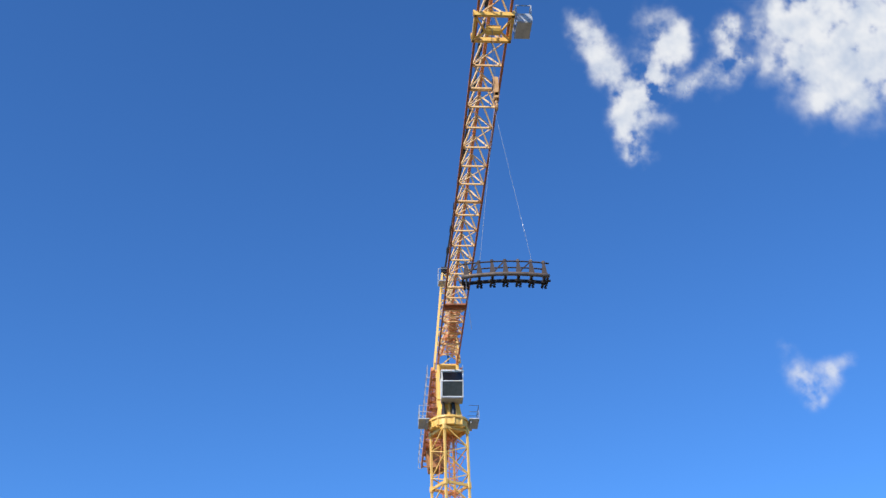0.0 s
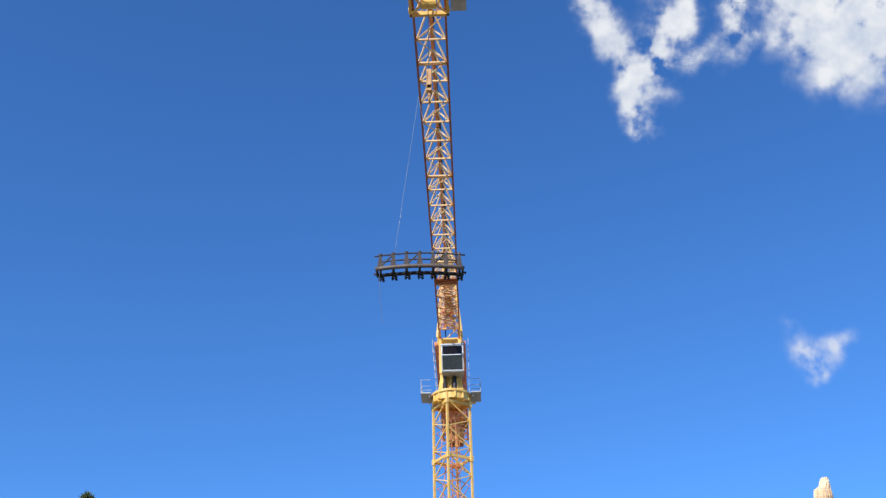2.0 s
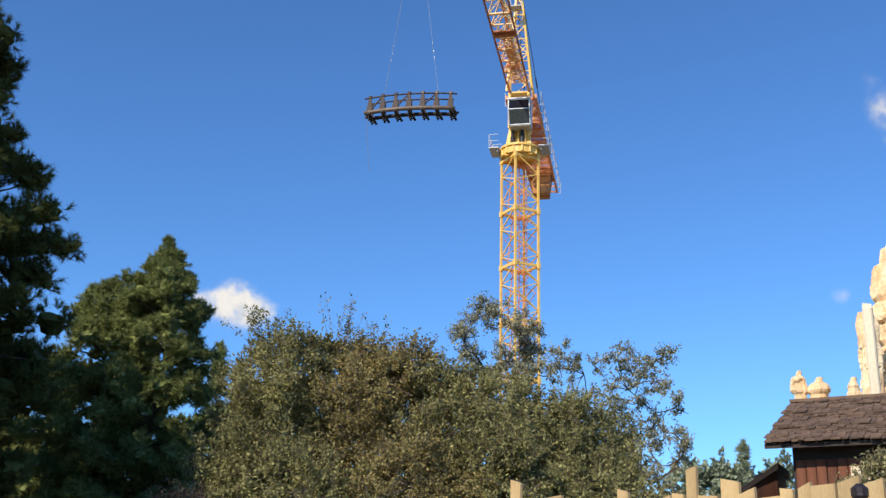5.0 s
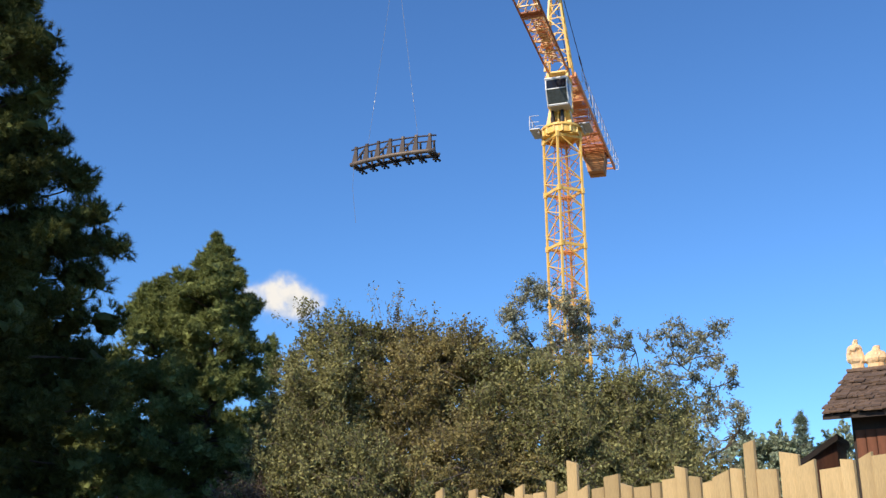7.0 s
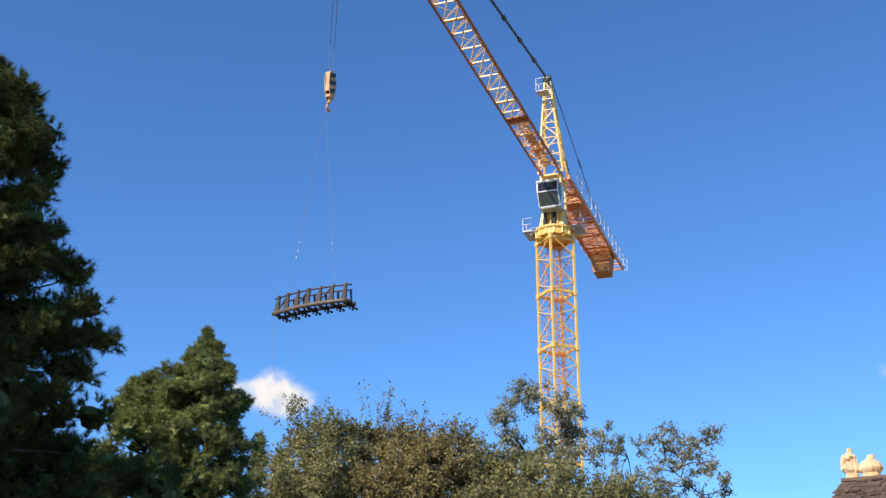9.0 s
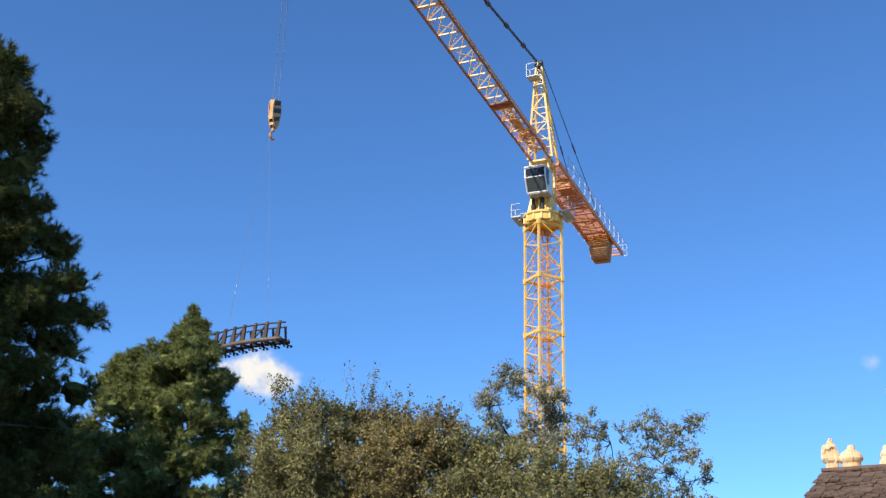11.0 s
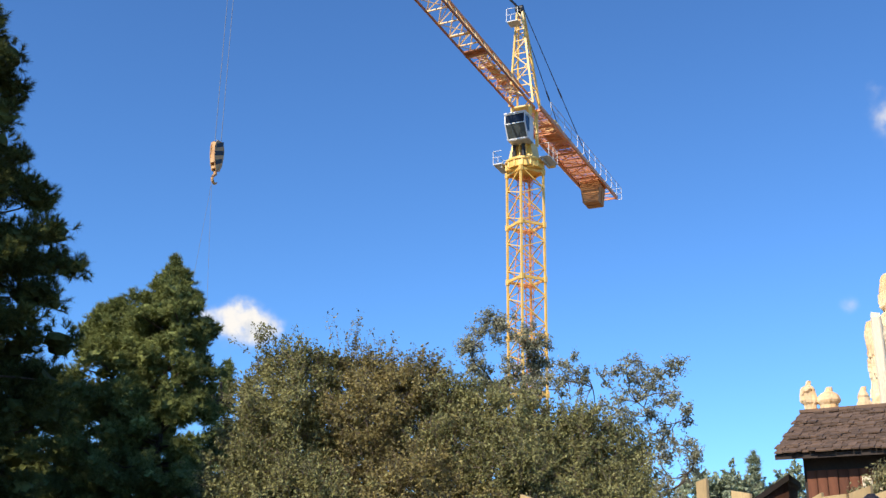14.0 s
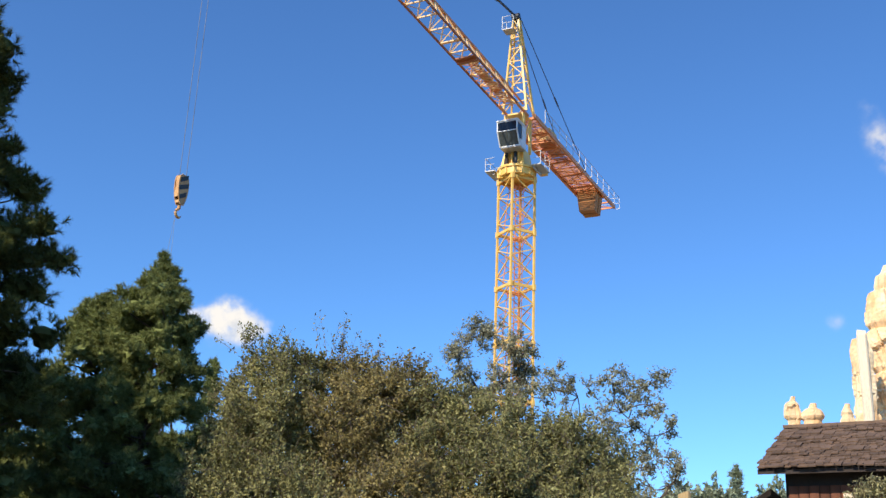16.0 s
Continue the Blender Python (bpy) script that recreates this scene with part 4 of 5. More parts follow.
# ---- barn ----
EV = Vector((4.69, 19.42, 0))                     # left end of the eave
U, V = Vector((0.88, -0.475, 0)).normalized(), Vector((0.475, 0.88, 0)).normalized()
EAVE_Z, RIDGE_Z, RUN, LONG = 4.17, 5.24, 2.2, 7.0
BM = Matrix(((U.x, V.x, 0, EV.x), (U.y, V.y, 0, EV.y), (0, 0, 1, 0), (0, 0, 0, 1)))
barn = thing("barn", BM, "old wooden barn with weathered shingle roof", "barn")
OVX, OVY = 0.42, 0.45
WX1 = LONG - OVX
b = Build()
b.box(((OVX + WX1) / 2, OVY + 0.06, EAVE_Z / 2 + 0.05), (WX1 - OVX, 0.1, EAVE_Z + 0.1))
b.box(((OVX + WX1) / 2, 2 * RUN - OVY, EAVE_Z / 2 + 0.05), (WX1 - OVX, 0.1, EAVE_Z + 0.1))
part("wall", b, DARKWOOD, barn)
for x in (OVX, WX1):
    b = Build()
    b.prism([(x - 0.05, OVY + 0.02, 0), (x - 0.05, 2 * RUN - OVY, 0), (x - 0.05, 2 * RUN - OVY, EAVE_Z + 0.2), (x - 0.05, RUN, RIDGE_Z - 0.08), (x - 0.05, OVY + 0.02, EAVE_Z + 0.2)],
            [(x + 0.05, OVY + 0.02, 0), (x + 0.05, 2 * RUN - OVY, 0), (x + 0.05, 2 * RUN - OVY, EAVE_Z + 0.2), (x + 0.05, RUN, RIDGE_Z - 0.08), (x + 0.05, OVY + 0.02, EAVE_Z + 0.2)])
    part("gable_wall", b, DARKWOOD, barn)
b = Build().box((0, 0, 1.95), (0.17, 0.035, 3.9), 0.01).mesh("wall_board", BARNWOOD)
k = 0
x = OVX + 0.09
while x < WX1:
    part("wall_board", b, None, barn, m=pose(x, OVY - 0.02 - 0.008 * (k % 3), 0))
    x += 0.18
    k += 1
b = Build()
for y0, z0, y1, z1 in ((0, EAVE_Z, RUN, RIDGE_Z), (2 * RUN, EAVE_Z, RUN, RIDGE_Z)):
    b.prism([(0, y0, z0 - 0.1), (LONG, y0, z0 - 0.1), (LONG, y1, z1 - 0.1), (0, y1, z1 - 0.1)], [(0, y0, z0 - 0.02), (LONG, y0, z0 - 0.02), (LONG, y1, z1 - 0.02), (0, y1, z1 - 0.02)])
roof = part("roof", b, DARKWOOD, barn)
wb = Build()
for s in (-0.28, 0.28):
    wb.box((s, 0, 0), (0.07, 0.06, 0.62))
for zz in (-0.28, 0.0, 0.28):
    wb.box((0, 0, zz), (0.6, 0.05, 0.06))
wb.box((0, 0, 0), (0.04, 0.05, 0.6))
win = part("window", wb, POSTWOOD, barn, "pale wooden window frame", m=pose(1.95, OVY - 0.07, 3.35))
part("pane", Build().box((0, 0.02, 0), (0.54, 0.015, 0.56)), GLASS, win)
part("corner_board", Build().box((1.45, OVY - 0.07, 2.0), (0.16, 0.05, 3.5)), POSTWOOD, barn, "pale vertical wooden trim board")
# lean-to
lean = thing("lean_to", pose(0, 0, 0), "low dark shed roof beside the barn", "shed")
b = Build()
p0, p1 = Vector((4.35, 20.2, 0)), Vector((5.2, 20.6, 0))
b.prism([p0 + Vector((0, 0, 3.32)), p1 + Vector((0, 0, 3.85)), p1 + Vector((0.6, 1.5, 3.85)), p0 + Vector((0.6, 1.5, 3.32))],
        [p0 + Vector((0, 0, 3.42)), p1 + Vector((0, 0, 3.97)), p1 + Vector((0.6, 1.5, 3.97)), p0 + Vector((0.6, 1.5, 3.42))])
part("shed_roof", b, DARKWOOD, lean)
b = Build()
b.prism([p0 + Vector((0.15, 0.1, 0)), p1 + Vector((0, 0.1, 0)), p1 + Vector((0.5, 1.4, 0)), p0 + Vector((0.7, 1.4, 0))],
        [p0 + Vector((0.15, 0.1, 3.36)), p1 + Vector((0, 0.1, 3.85)), p1 + Vector((0.5, 1.4, 3.85)), p0 + Vector((0.7, 1.4, 3.36))])
part("shed_wall", b, BARNWOOD, lean)
# stove pipe
pipe = thing("stove_pipe", pose(*polar(23.5, 21.5), -0.12), "grey metal stove pipe with a black elbow cap", "chimney pipe")
part("pipe", Build().tube([(0, 0, 0), (0, 0, 6.0)], 0.09, 12), GALV, pipe, smooth=True)
part("elbow", Build().tube([(0, 0, 5.95), (0, 0, 6.06), (-0.02, -0.03, 6.14), (-0.06, -0.07, 6.19), (-0.12, -0.1, 6.2)], [0.1, 0.1, 0.105, 0.105, 0.105], 14), BLACK, pipe, "black elbow cowl", smooth=True)
part("inner_sleeve", Build().tube([(-0.122, -0.101, 6.2), (-0.13, -0.105, 6.2)], 0.07, 14), GALV, pipe)
# timber post behind the barn
post = thing("timber_post", pose(*polar(19.15, 30.0), 0, 0, 0, -25), "tall pale weathered square timber post", "post")
part("shaft", Build().box((0, 0, 4.5), (0.26, 0.26, 9.0), 0.04), POSTWOOD, post)
part("post_top", Build().prism([(-0.125, -0.125, 9.0), (0.125, -0.125, 9.0), (0.125, 0.125, 9.0), (-0.125, 0.125, 9.0)], [(-0.1, -0.12, 9.16), (0.12, -0.1, 9.12), (0.1, 0.1, 9.14), (-0.12, 0.1, 9.18)]), POSTWOOD, post)


# ---- sandstone spires ----
def spire(x, y, levels, seed, label, flute=0.16, seg=110):
    """A weathered rock column. levels: height, centre offset, half-width, half-depth; swells, ledges and flutes between."""
    hs = [l[0] for l in levels]
    rows = int((hs[-1] - hs[0]) / 0.09)
    b = Build()
    for i in range(rows + 1):
        z = hs[0] + (hs[-1] - hs[0]) * i / rows
        ox, wx, wy = (np.interp(z, hs, [l[k] for l in levels]) for k in (1, 2, 3))
        for k in range(seg):
            a = 2 * math.pi * k / seg
            p = Vector((math.cos(a), math.sin(a), 0))
            w3 = Vector((p.x * wx, p.y * wy, z))
            n1 = noise.fractal(Vector((p.x * 1.6 + seed, p.y * 1.6, z * 0.3)), 0.8, 2.1, 4)
            bend = noise.noise_vector(w3 * 0.7 + Vector((seed, 0, 0))) * 0.5
            block = noise.cell(Vector((w3.x * 0.75 + bend.x + seed, w3.y * 0.75 + bend.y, z * 0.62 + bend.z)))
            small = noise.cell(Vector((w3.x * 2.4 + bend.x * 2, w3.y * 2.4 + seed, z * 1.9 + bend.z * 2)))
            crease = abs(noise.noise(Vector((p.x * 2.6 + seed * 2, p.y * 2.6, z * 0.22 + seed))))
            band = noise.noise(Vector((p.x * 0.5 + seed, p.y * 0.5, z * 1.3)))
            step = math.floor(band * 4) / 4
            fine = noise.fractal(w3 * 2.6 + Vector((0, 0, seed)), 0.7, 2.0, 4)
            r = 1 + 0.12 * n1 - flute * max(0, 0.14 - crease) * 6 + 0.07 * step + 0.15 * (block - 0.5) + 0.045 * (small - 0.5) + 0.035 * fine
            b.v.append((ox + p.x * wx * r, p.y * wy * r, z))
    for i in range(rows):
        for k in range(seg):
            b.f.append((i * seg + k, i * seg + (k + 1) % seg, (i + 1) * seg + (k + 1) % seg, (i + 1) * seg + k))
    b.f.append(tuple(rows * seg + k for k in range(seg)))
    ob = part("rock_spire", b, ROCK, None, m=pose(x, y, 0, 0, 0, -20))
    return tagged(ob, label, "rock")


spire(*polar(20.6, 55.0), [(0, 0.3, 2.6, 2.2), (10.0, 0.12, 1.78, 1.6), (11.2, 0.08, 1.75, 1.6), (11.3, 0.05, 1.5, 1.4), (11.5, 0.05, 1.72, 1.55), (12.15, 0.02, 1.75, 1.55), (12.3, 0.0, 1.35, 1.25), (12.5, 0.0, 1.55, 1.4), (13.1, 0.0, 1.45, 1.3), (13.22, -0.05, 1.05, 1.0), (13.5, -0.05, 1.3, 1.2), (14.6, -0.1, 1.2, 1.1), (15.25, -0.2, 1.0, 0.9), (15.38, -0.22, 0.74, 0.7), (15.65, -0.22, 0.95, 0.85), (16.7, -0.22, 0.88, 0.8), (17.35, -0.25, 0.68, 0.65), (17.45, -0.2, 0.42, 0.42), (17.7, -0.15, 0.52, 0.48), (18.15, -0.12, 0.45, 0.4), (18.3, 0.03, 0.3, 0.3), (18.72, 0.1, 0.2, 0.2)], 2.3, "tall layered tan sandstone spire in sunlight", 0.14)
spire(*polar(19.05, 52.0), [(0, 0, 1.2, 1.0), (9.5, 0.0, 0.7, 0.6), (11.0, 0, 0.55, 0.5), (12.4, 0.0, 0.5, 0.45), (13.6, 0, 0.6, 0.5), (14.3, 0, 0.35, 0.3)], 5.1, "slimmer tan sandstone column beside the spire", 0.1, 48)
for az, top, w, sd in ((15.52, 10.3, 0.3, 1.2), (16.47, 10.0, 0.36, 6.6), (18.12, 9.95, 0.3, 8.4)):
    cap = w * 1.35 if az < 17.5 else w * 0.9
    spire(*polar(az, 45.0), [(0, 0, w * 1.3, w * 1.2), (8.2, 0, w, w), (9.3, 0, w * 0.95, w * 0.95), (9.42, 0, cap, cap), (top - 0.3, 0, cap * 0.8, cap * 0.8), (top - 0.2, 0, w * 0.5, w * 0.5), (top, 0.05, w * 0.35, w * 0.35)], sd, "small tan sandstone hoodoo with a cap", 0.08, 40)

# ---- lantern, red pennant, dark sign ----
lan = thing("lantern", pose(*polar(17.95, 7.55), 0), "black iron lantern on a post by the fence", "lantern")
part("lantern_post", Build().tube([(0, 0, 0), (0, 0, 1.75)], 0.03, 8), IRON, lan)
part("lantern_cage", Build().box((0, 0, 1.9), (0.2, 0.2, 0.3), 0.04), IRON, lan)
part("lantern_roof", Build().tube([(0, 0, 2.05), (0, 0, 2.12), (0, 0, 2.16), (0, 0, 2.2)], [0.17, 0.1, 0.05, 0.03], 10), IRON, lan)
part("finial", Build().tube([(0, 0, 2.18), (0, 0, 2.22), (0, 0, 2.27), (0, 0, 2.3)], [0.03, 0.055, 0.055, 0.02], 10), IRON, lan)
pen = thing("red_pennant", pose(*polar(-22.9, 15.0), 0), "small red cloth pennant under the pines", "pennant")
part("pole", Build().tube([(0, 0, 0), (0, 0, 2.55)], 0.02, 6), DARKWOOD, pen)
part("cloth", Build().prism([(0, -0.01, 2.2), (0.16, 0.03, 2.24), (0.15, 0.04, 2.42), (0, -0.01, 2.54)], [(0, 0.0, 2.2), (0.16, 0.04, 2.24), (0.15, 0.05, 2.42), (0, 0.0, 2.54)]), RED, pen)
sg = thing("sign_box", pose(*polar(23.9, 9.0), 0, 0, 0, -24), "dark wooden sign panel beside the fence", "sign")
part("panel", Build().box((0, 0, 2.5), (0.36, 0.06, 0.26), 0.01), DARKWOOD, sg)
part("sign_post", Build().box((0, 0.05, 1.2), (0.09, 0.05, 2.4)), DARKWOOD, sg)

# ---- clouds: far thin glowing sheets in the sky, grey undersides painted in ----
CLOUD = bpy.data.materials.new("cloud")
CLOUD.use_nodes = True
cn, cl = CLOUD.node_tree.nodes, CLOUD.node_tree.links
cn.remove(cn["Principled BSDF"])
at, em, tr, mx = cn.new("ShaderNodeAttribute"), cn.new("ShaderNodeEmission"), cn.new("ShaderNodeBsdfTransparent"), cn.new("ShaderNodeMixShader")
at.attribute_name = "cover"
rp = cn.new("ShaderNodeValToRGB")
rp.color_ramp.elements[0].color, rp.color_ramp.elements[1].color = (0.66, 0.72, 0.82, 1), (1.0, 0.985, 0.96, 1)
rp.color_ramp.elements[0].position, rp.color_ramp.elements[1].position = 0.15, 0.9
em.inputs[1].default_value = 0.93
cl.new(at.outputs["Fac"], mx.inputs[0])
tn = cn.new("ShaderNodeAttribute")
tn.attribute_name = "tone"
cl.new(tn.outputs["Fac"], rp.inputs[0])
cl.new(rp.outputs[0], em.inputs[0])
cl.new(tr.outputs[0], mx.inputs[1])
cl.new(em.outputs[0], mx.inputs[2])
cl.new(mx.outputs[0], cn["Material Output"].inputs[0])
UNIT = 2.0 * math.tan(radians(45.48) / 2) / 1568


def cloud(view, cx, cy, blobs, seed, label, wisp=0.55, grain=0.02):
    """A sheet 3 km off, facing the eye; blobs x, y, radius, weight in a picture-wide unit of 1568 about the axis of the view."""
    m = turned(*view).to_3x3()
    far = 3000.0
    x0, x1 = min(b_[0] - 2.2 * b_[2] for b_ in blobs), max(b_[0] + 2.2 * b_[2] for b_ in blobs)
    y0, y1 = min(b_[1] - 2.2 * b_[2] for b_ in blobs), max(b_[1] + 2.2 * b_[2] for b_ in blobs)
    step = max(1.2, (x1 - x0) / 260)
    nx, ny = int((x1 - x0) / step) + 2, int((y1 - y0) / step) + 2
    v, dens, tone = [], [], []
    for j in range(ny):
        for i in range(nx):
            x, y = x0 + i * step, y0 + j * step
            q = Vector((x * grain, y * grain, seed))
            wx = noise.fractal(q, 0.9, 2.0, 5) * 16 * wisp
            wy = noise.fractal(q + Vector((7.3, 2.1, 0)), 0.9, 2.0, 5) * 16 * wisp
            d = 0.0
            for bx, by, br, w in blobs:
                e = ((x + wx - bx) ** 2 + (y + wy - by) ** 2) / (br * br)
                if e < 4.8:
                    d += w * math.exp(-e * 1.0)
            n5 = noise.fractal(q * 1.3 + Vector((0, 0, 4.4)), 0.95, 2.1, 5)
            d = max(0.0, d * (0.74 + wisp * 1.15 * n5) - 0.05)
            d = 0.97 * (1 - math.exp(-1.9 * d ** 1.9))
            # tone falls towards the bottom: the shaded underside of the cloud
            tone.append(min(1.0, max(0.0, 0.75 + 0.5 * noise.fractal(q * 1.2 + Vector((3.1, 0, 0)), 0.9, 2.0, 4) - 0.45 * (y - y0) / (y1 - y0) + 0.2)))
            edge = min(i, j, nx - 1 - i, ny - 1 - j)
            dens.append(d if edge > 1 else 0.0)
            v.append(Vector(EYE) + m @ Vector(((x - 784) * UNIT, (441 - y) * UNIT, -1)) * far)
    f = [(j * nx + i, j * nx + i + 1, (j + 1) * nx + i + 1, (j + 1) * nx + i) for j in range(ny - 1) for i in range(nx - 1)
         if max(dens[j * nx + i], dens[j * nx + i + 1], dens[(j + 1) * nx + i], dens[(j + 1) * nx + i + 1]) > 0]
    me = bpy.data.meshes.new("cloud")
    me.from_pydata([tuple(p) for p in v], [], f)
    me.attributes.new("cover", "FLOAT", "POINT").data.foreach_set("value", dens)
    me.attributes.new("tone", "FLOAT", "POINT").data.foreach_set("value", tone)
    me.materials.append(CLOUD)
    ob = tagged(new("cloud", me), label, "cloud", kind="structure")
    ob.visible_shadow = False
    return ob


HIGH = [r[1:] for r in TURNS if r[0] == 1.5][0]
LOW = [r[1:] for r in TURNS if r[0] == 7][0]
MID = [r[1:] for r in TURNS if r[0] == 4][0]
cloud(HIGH, 0, 0, [(1135, 262, 22, 1), (1128, 232, 28, 1), (1115, 200, 30, 1), (1140, 165, 36, 1.1), (1152, 143, 30, 0.9), (1165, 120, 38, 1.2), (1190, 72, 34, 1.2), (1205, 48, 22, 0.9), (1105, 160, 22, 0.6), (1088, 125, 26, 0.95), (1076, 88, 28, 1.0), (1050, 52, 28, 0.9), (1025, 25, 26, 0.7), (1165, 15, 34, 0.45), (1190, 200, 24, 0.4)], 1.7, "wispy white forked cloud in blue sky", 0.75)
cloud(HIGH, 0, 0, [(1300, 42, 26, 1), (1290, 72, 22, 0.8), (1296, 108, 32, 0.8), (1255, 130, 30, 0.5), (1225, 145, 26, 0.45), (1320, 90, 20, 0.6)], 4.2, "small torn white cloud", 0.8)
cloud(HIGH, 0, 0, [(1470, 40, 100, 1.2), (1540, 80, 90, 1.1), (1400, 15, 60, 1.0), (1500, 130, 52, 0.9), (1468, 165, 28, 0.8), (1580, 20, 120, 1.2), (1420, 95, 42, 0.6), (1380, 100, 30, 0.5)], 8.8, "large soft white cumulus cloud", 0.6)
cloud(HIGH, 0, 0, [(1418, 648, 26, 0.8), (1445, 672, 28, 0.9), (1452, 698, 18, 0.6), (1480, 645, 24, 0.8), (1506, 625, 16, 0.6), (1395, 605, 20, 0.4)], 3.3, "small white ragged cloud", 0.6)
cloud(LOW, 0, 0, [(505, 531, 30, 1.4), (478, 527, 25, 1.2), (538, 535, 24, 1.3), (494, 510, 18, 1.0), (440, 516, 16, 0.8), (425, 506, 11, 0.6), (521, 513, 16, 0.9), (560, 540, 14, 0.8)], 6.1, "puffy white cumulus cloud above the treeline", 0.5, 0.03)
cloud(MID, 0, 0, [(1337, 569, 14, 0.6)], 9.4, "tiny faint cloud wisp", 0.4)
cloud(MID, 0, 0, [(1505, 665, 26, 0.9), (1540, 668, 30, 1.0), (1570, 670, 34, 1.0), (1560, 627, 20, 0.6)], 2.9, "low white cloud bank beside the rock", 0.5)

# ---- roof shingles and fence boards ----
slope = math.atan2(RIDGE_Z - EAVE_Z, RUN)
rowsn = 19
shingle_forms = []
for w in (0.09, 0.11, 0.14, 0.17):
    low = [(-w / 2, -0.02, 0), (w / 2, -0.02, 0), (w / 2, 0.26, 0), (-w / 2, 0.26, 0)]
    high = [(-w / 2, -0.02, 0.026), (w / 2, -0.02, 0.026), (w / 2, 0.26, 0.006), (-w / 2, 0.26, 0.006)]
    shingle_forms.append((w, low, high, Build().prism(low, high).mesh("shingle", SHINGLE)))
rnd = random.Random(5)
L_SL = RUN / math.cos(slope)
rest = Build()
for r in range(rowsn):
    d = r * L_SL / rowsn
    x = -0.05 + rnd.uniform(0, 0.1)
    sag = lambda q: 0.012 * math.sin(q * 1.7 + r) + 0.008 * math.sin(q * 5.1 + 2 * r)
    while x < LONG - 0.05:
        w, low, high, me = rnd.choice(shingle_forms)
        y = d * math.cos(slope) - 0.06 + rnd.uniform(-0.035, 0.025)
        zz = EAVE_Z + d * math.sin(slope) - 0.01 + rnd.uniform(0.0, 0.018) + sag(x)
        m = pose(x + w / 2, y, zz, math.degrees(slope) - 3 + rnd.uniform(-1.5, 2.5), rnd.uniform(-1, 1), rnd.uniform(-2.5, 2.5))
        if x < 1.9:
            part("shingle", me, None, roof, m=m)
        else:
            rest.prism([m @ Vector(q) for q in low], [m @ Vector(q) for q in high])
        x += w + rnd.uniform(0.004, 0.014)
tagged(part("shingle_field", rest, SHINGLE, roof), kind="stuff")
part("ridge_cap", Build().beam((0, RUN, RIDGE_Z + 0.02), (LONG, RUN, RIDGE_Z + 0.02), 0.22, 0.06), SHINGLE, roof)

FA, FB = Vector((4.3, 5.6, 0)), Vector((-5.6, 17.9, 0))
fence = tagged(new("fence"), "fence of uneven upright rough-sawn wooden boards", "fence")
fd = (FB - FA).normalized()
fence.matrix_basis = Matrix.Translation(FA) @ pose(0, 0, 0, 0, 0, math.degrees(math.atan2(fd.y, fd.x)))
rnd = random.Random(12)
TALL = ((3.94, 0.1), (4.42, 0.24), (5.18, 0.1), (6.0, 0.06), (6.55, 0.24), (7.0, 0.05), (7.54, 0.14), (8.4, 0.08), (9.0, 0.14), (10.6, 0.1))   # boards that stand up: place along the fence, extra height
total = (FB - FA).length
x = 0.0
k = 0
while x < total:
    w = rnd.choice((0.12, 0.14, 0.16, 0.19, 0.22))
    h = 2.37 - 0.004 * x + rnd.uniform(-0.06, 0.05) + max([q for p_, q in TALL if x <= p_ < x + w], default=0)
    cut = rnd.uniform(-0.03, 0.03)
    b = Build()
    b.prism([(0.004, -0.014, 0), (w - 0.004, -0.014, 0), (w - 0.004, 0.014, 0), (0.004, 0.014, 0)],
            [(0.004, -0.014, h - cut), (w - 0.004, -0.014, h + cut), (w - 0.004, 0.014, h + cut), (0.004, 0.014, h - cut)])
    part("board", b, BOARD, fence, m=pose(x, rnd.uniform(-0.012, 0.012), 0, 0, rnd.uniform(-0.7, 0.7), rnd.uniform(-2, 2)))
    x += w + rnd.uniform(0.002, 0.012)
for zz in (0.5, 1.9):
    part("fence_rail", Build().beam((0, -0.07, zz), (total, -0.07, zz), 0.08, 0.1), BOARD, fence)


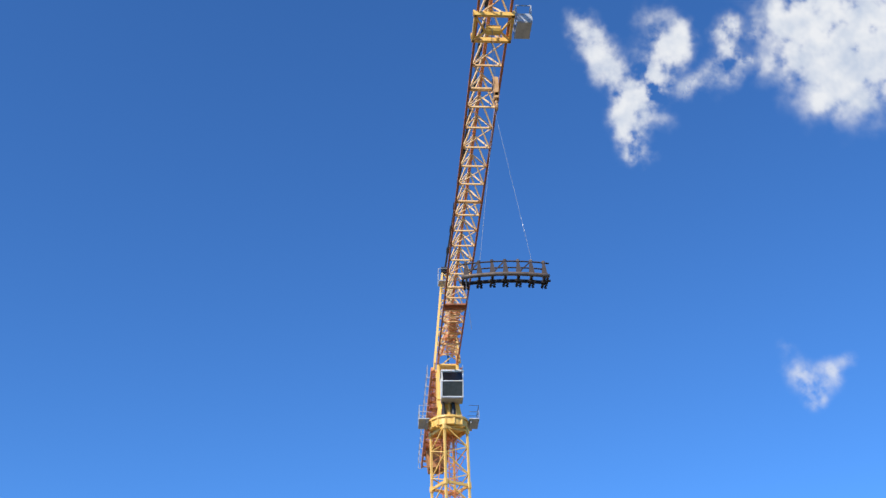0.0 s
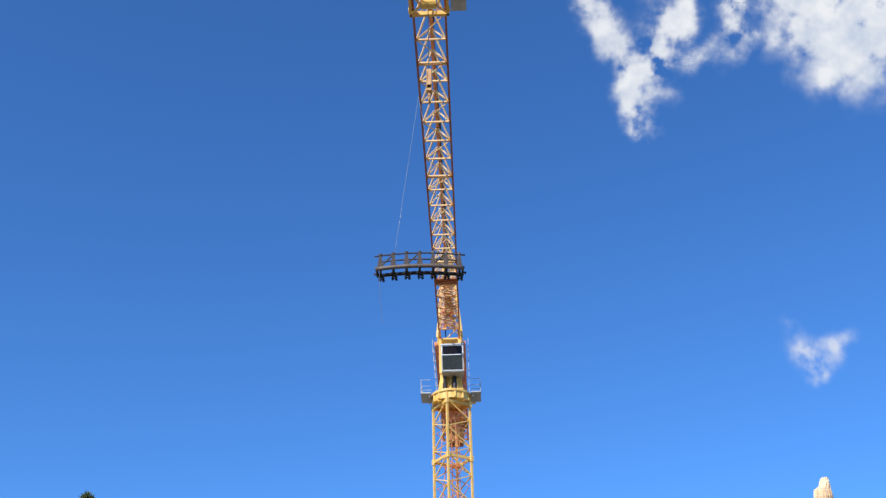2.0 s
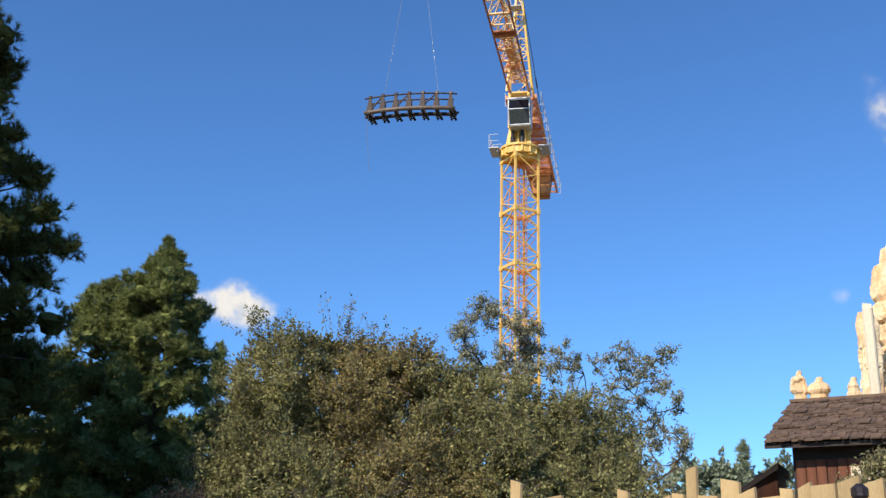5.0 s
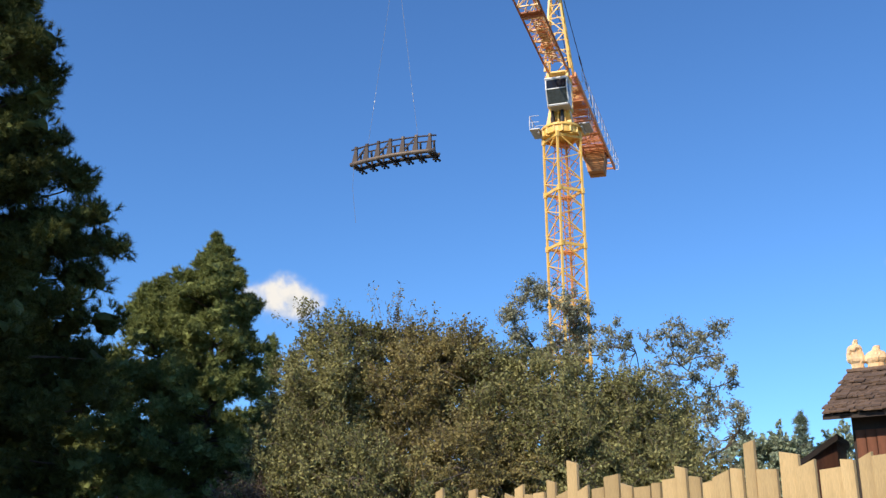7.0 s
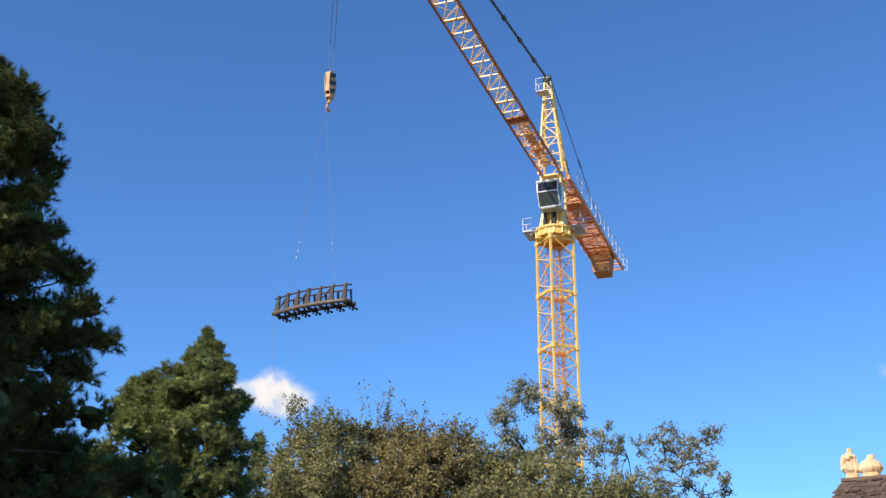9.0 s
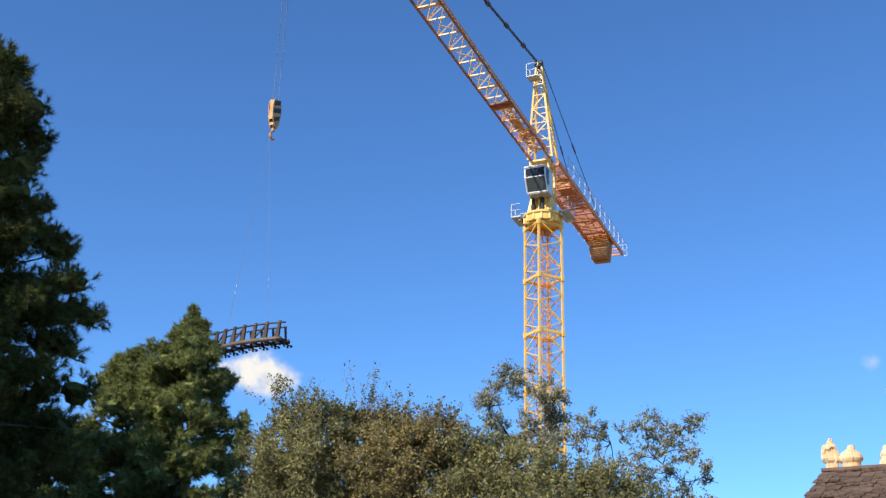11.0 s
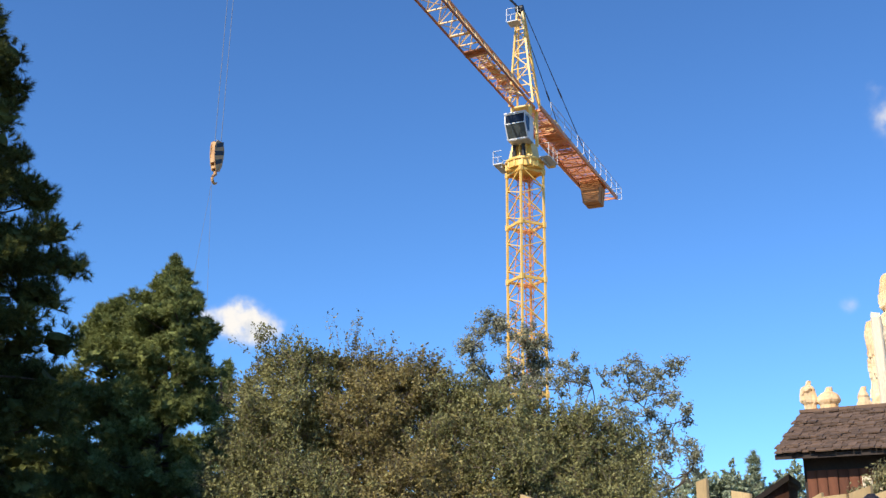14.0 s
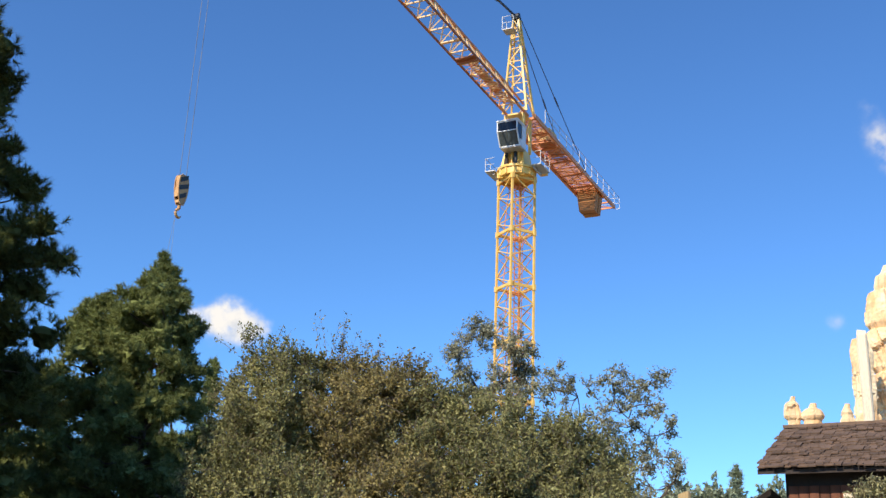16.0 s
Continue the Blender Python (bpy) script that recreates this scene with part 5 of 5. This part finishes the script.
# ---- what moves ----
def motions():
    # seconds, jib angle, height of the hook block
    slews = [(0, -3.1, 33.2), (0.5, -1.75, 33.1), (1, -0.4, 32.85), (1.5, 0.81, 32.5), (2, 1.9, 32.15), (2.5, 2.95, 31.8), (3, 3.95, 31.45), (3.5, 4.93, 31.0), (4, 5.8, 30.1),
             (5.2, 7.5, 28.5), (6.3, 9.28, 27.0), (7, 10.71, 26.47), (7.5, 11.85, 26.1), (8, 13.05, 25.66), (8.5, 14.33, 24.98), (9, 15.35, 24.55), (10.2, 17.55, 23.4), (11.5, 19.0, 22.1), (12, 19.33, 21.4),
             (12.5, 19.63, 20.6), (13, 19.96, 19.87), (13.5, 20.4, 19.17), (14, 20.81, 18.6), (14.5, 21.27, 18.13), (15, 21.8, 17.85), (15.5, 22.2, 17.53), (16, 22.65, 17.2)]
    yaws = [(0, 0.5), (1.5, 0.5), (4, -2.5), (6.3, -13), (7, -18), (8.5, -22), (9, -24), (11.5, -29), (13, -37), (16, -48)]
    swing = lambda t: float(np.interp(t, [0, 3.5, 6.3, 8, 9, 11.5, 12.3, 13, 16], [-0.1, 0.0, 0.35, 0.1, -0.35, -0.35, 0.0, 0.65, 0.6]))   # the hook lags and leads the jib a little as it sways
    walk(slew, [(t, pose(0, 0, SLEW_Z, 0, 0, -31 - a - swing(t))) for t, a, _ in slews])
    at_ = lambda a: (AXIS.x - RAD * math.sin(radians(a)), AXIS.y - RAD * math.cos(radians(a)))
    walk(block, [(t, pose(*at_(a), zb, 0, 0, -a + 90)) for t, a, zb in slews])
    for i, r in enumerate(ropes):
        rows = []
        for t, a, zb in slews:
            span = SLEW_Z + JZ - 0.4 - zb - 0.3
            rows.append((t, pose(0, 0, 0.3 + (span - ROPE_L) * i / (ROPE_N - 1))))
        walk(r, rows)
    yaw_at = lambda t: float(np.interp(t, [q[0] for q in yaws], [q[1] for q in yaws]))
    # the load swings a little under its hook: seconds, sideways, upwards
    sways = [(0, 0.0, 0.05), (0.5, -0.08, 0.15), (1, -0.13, 0.24), (1.5, -0.25, 0.3), (2, -0.36, 0.34), (2.5, -0.4, 0.31), (3, -0.36, 0.12), (3.5, -0.2, -0.04), (4, -0.03, 0.0), (6.3, 0.0, 0.0), (8, 0.05, 0.05), (8.5, 0.07, 0.2), (9, -0.02, 0.2), (11.5, 0.0, 0.0), (16, 0.0, 0.0)]
    sway = lambda t, k: float(np.interp(t, [q[0] for q in sways], [q[k] for q in sways]))
    walk(track, [(t, pose(at_(a)[0] - 0.12 + sway(t, 1), at_(a)[1], zb - DROP + sway(t, 2), 0, 0, yaw_at(t))) for t, a, zb in slews])


motions()
